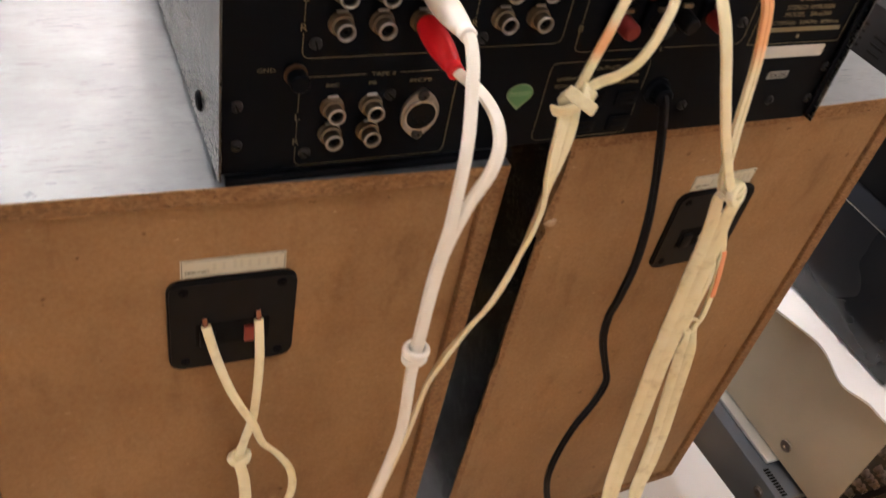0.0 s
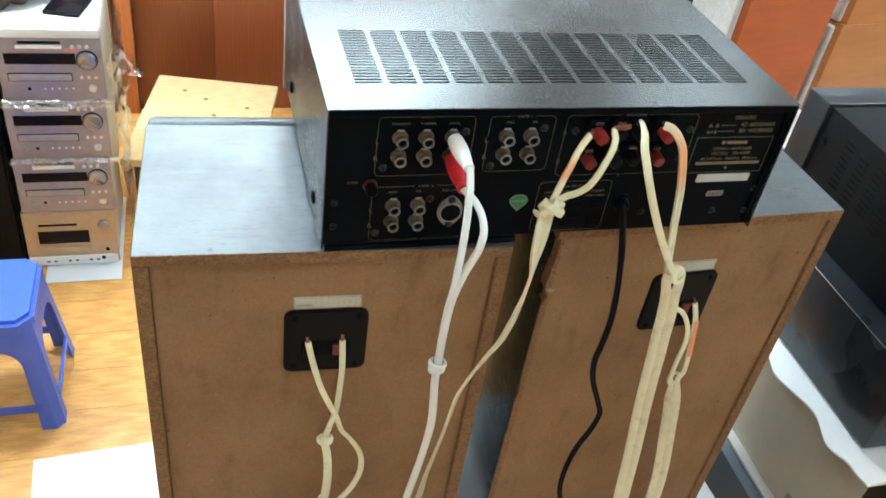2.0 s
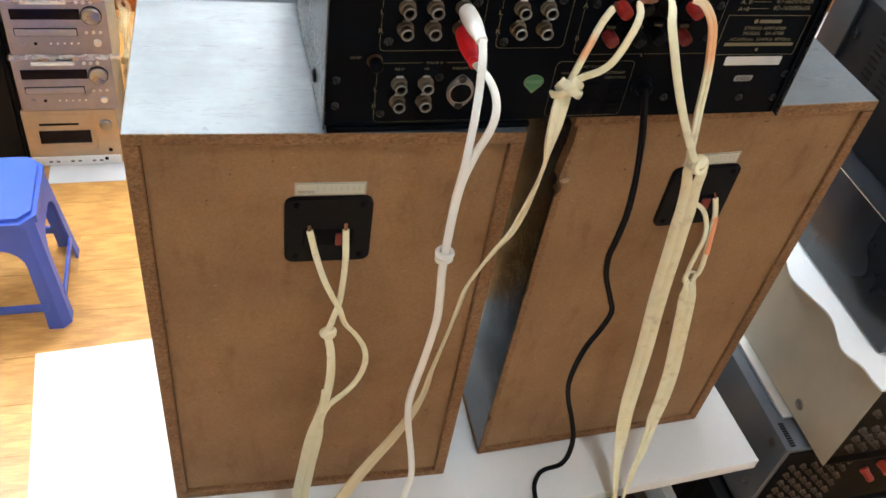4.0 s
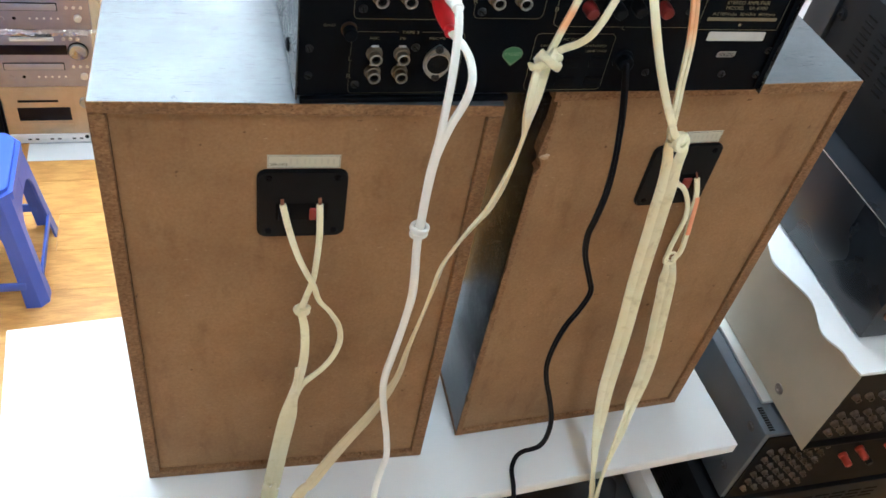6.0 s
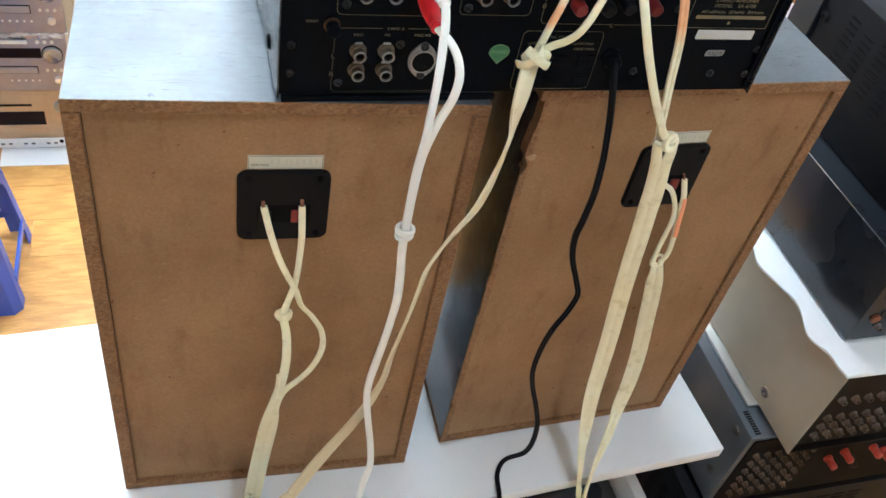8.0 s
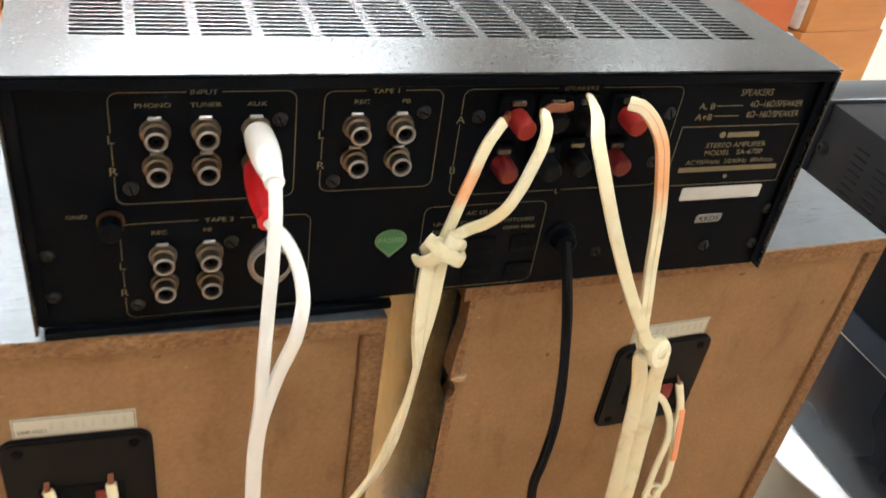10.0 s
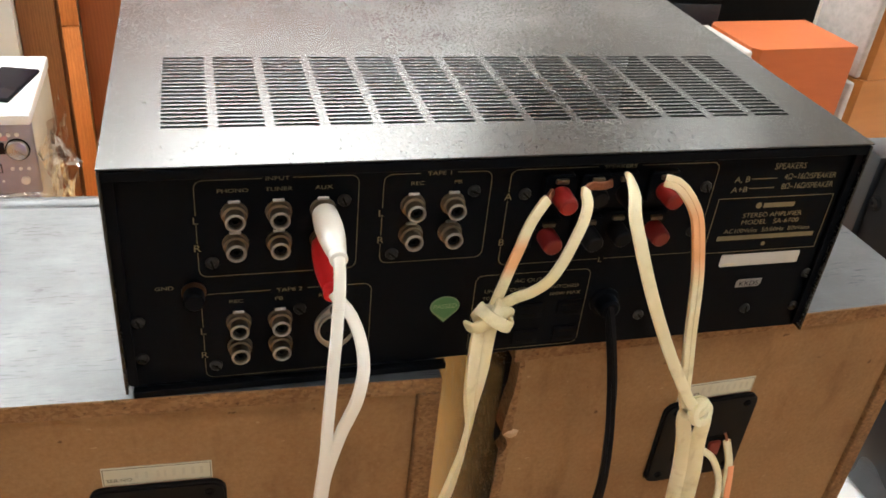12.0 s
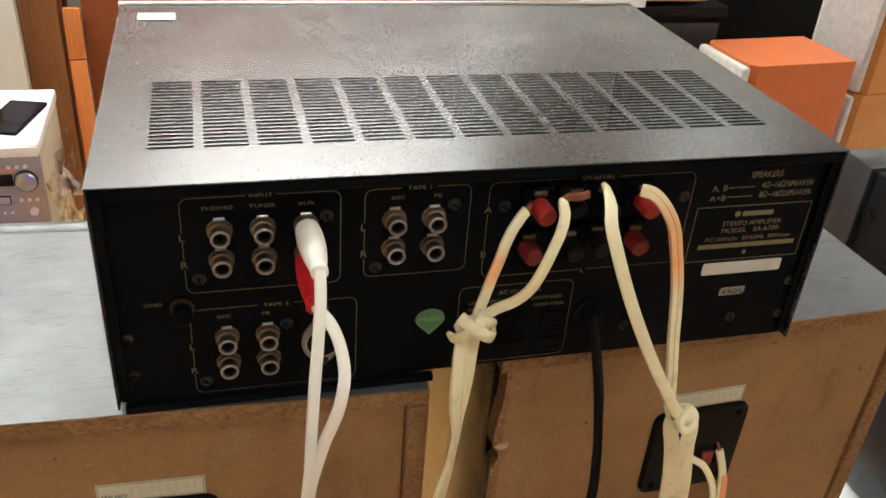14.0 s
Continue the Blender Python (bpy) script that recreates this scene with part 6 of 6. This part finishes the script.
def small_speaker(m, ln, wd_, h, mat, label, chamfer=True):
    """Lies with its front to -x: ln along x, wd_ along y."""
    t = thing("bookshelf_speaker", m, label, "loudspeaker", "small speakers")
    bm = block(0.0, ln, 0, wd_, 0, h, 0.0, 1)
    es = [e for e in bm.edges if all(abs(v.co.x) < 1e-6 for v in e.verts) and abs(e.verts[0].co.y - e.verts[1].co.y) < 1e-6]
    bmesh.ops.bevel(bm, geom=es, offset=0.014, segments=1, affect="EDGES")
    part("cabinet", bm, mat, t, smooth=False)
    part("grille", block(-0.018, -0.0005, 0.004, wd_ - 0.004, 0.004, h - 0.004, 0.006, 3), M["grille"], t, "pale cloth grille")
    return t


rb = thing("wooden_block", pose(0.882, 1.054, 0.6005, 0, 0, 4.5), "cherry wooden block under a small speaker", "block")
part("block", block(0.02, 0.25, 0.005, 0.15, 0, 0.035, 0.002), M["cherry"], rb)
small_speaker(pose(0.882, 1.054, 0.636, 0, 0, 4.5), 0.248, 0.164, 0.294, M["cherry"], "cherry-veneer bookshelf speaker with pale grille")
small_speaker(pose(1.205, 1.122, 0.6005, 0, 0, 6), 0.26, 0.15, 0.234, M["tan"], "tan-veneer bookshelf speaker with pale grille")
small_speaker(pose(1.216, 1.126, 0.8350, 0, 0, 6), 0.24, 0.165, 0.33, M["tan"], "tan-veneer bookshelf speaker stacked on top")

bs = thing("black_cabinet", pose(0.40, 1.30, 0.021), "black audio cabinet carrying a silver amplifier", "cabinet")
part("top", block(0, 0.56, 0, 0.45, 0.93, 0.955, 0.003), M["plastic"], bs)
part("body", block(0.01, 0.55, 0.012, 0.44, -0.021, 0.9295, 0.003), M["plastic"], bs)
for i in range(2):
    part("door", block(0.014 + 0.268 * i, 0.278 + 0.268 * i, 0.0, 0.0115, 0.03, 0.92, 0.002), M["gloss_black"], bs)
sa = thing("silver_amplifier", pose(0.482, 1.305, 0.9765), "silver amplifier with small knobs on the black cabinet", "amplifier")
part("case", block(0.003, 0.422, 0.010, 0.33, 0.012, 0.14, 0.002), M["cover"], sa)
part("front_panel", block(0, 0.425, 0, 0.0095, 0.010, 0.145, 0.002), M["champagne"], sa, "pale champagne front panel")
for i, kx in enumerate((0.06, 0.15, 0.19, 0.225, 0.26, 0.38)):
    part("knob", turned([(0, 0), (0.012, 0), (0.011, 0.014), (0, 0.015)], (kx, -0.0002, 0.05 + 0.01 * (i % 2)), BACK, 18), M["alu"], sa)
for px in (0.04, 0.39):
    for py in (0.04, 0.29):
        part("foot", turned([(0, 0), (0.016, 0), (0.016, 0.0118), (0, 0.0118)], (px, py, 0), Matrix(), 14), M["dark"], sa)
pt = thing("price_strip", pose(0.607, 1.290, 0.976), "white paper strip taped to the cabinet top edge", "label")
part("strip", block(0, 0.15, 0.004, 0.0065, 0.0005, 0.016), M["paper"], pt, smooth=False)
bt = thing("tower_speaker", pose(1.20, 1.50, 0), "tall black speaker behind the small speakers", "loudspeaker")
part("cabinet", block(-0.16, 0.16, 0.012, 0.36, 0.0, 1.25, 0.006, 3), M["plastic"], bt)
part("grille", block(-0.15, 0.15, -0.006, 0.0115, 0.03, 1.23, 0.006, 3), M["dark"], bt)

# ---- floor planks ----
PW, PL = 0.121, 1.21
mesh0 = None
extra = bmesh.new()
row = 0
y = RY0
while y < RY1 - 0.001:
    off = (row * 0.437) % PL
    x = RX0 - off
    y1 = min(y + PW - 0.0005, RY1)
    while x < RX1:
        x0, x1 = max(x, RX0), min(x + PL, RX1)
        near = x1 > -1.9 and x0 < 0.5 and 0.1 < y < 2.1
        if x1 - x0 > 0.05:
            if near and x1 - x0 > PL - 0.01:
                if mesh0 is None:
                    mesh0 = part("floor_plank", block(0, PL - 0.0005, 0, PW - 0.0005, -0.004, 0.0, 0.0005, 1), M["floor_board"], floor, smooth=False)
                    mesh0.matrix_basis = Matrix.Translation((x, y, 0))
                else:
                    shared("floor_plank", mesh0, Matrix.Translation((x, y, 0)), floor)
            else:
                box(extra, x0, x1 - 0.0005, y, y1, -0.004, 0.0)
        x += PL
    y += PW
    row += 1
rest = part("floor_rest", extra, M["floor_board"], floor, smooth=False)
rest["kind"] = "stuff"
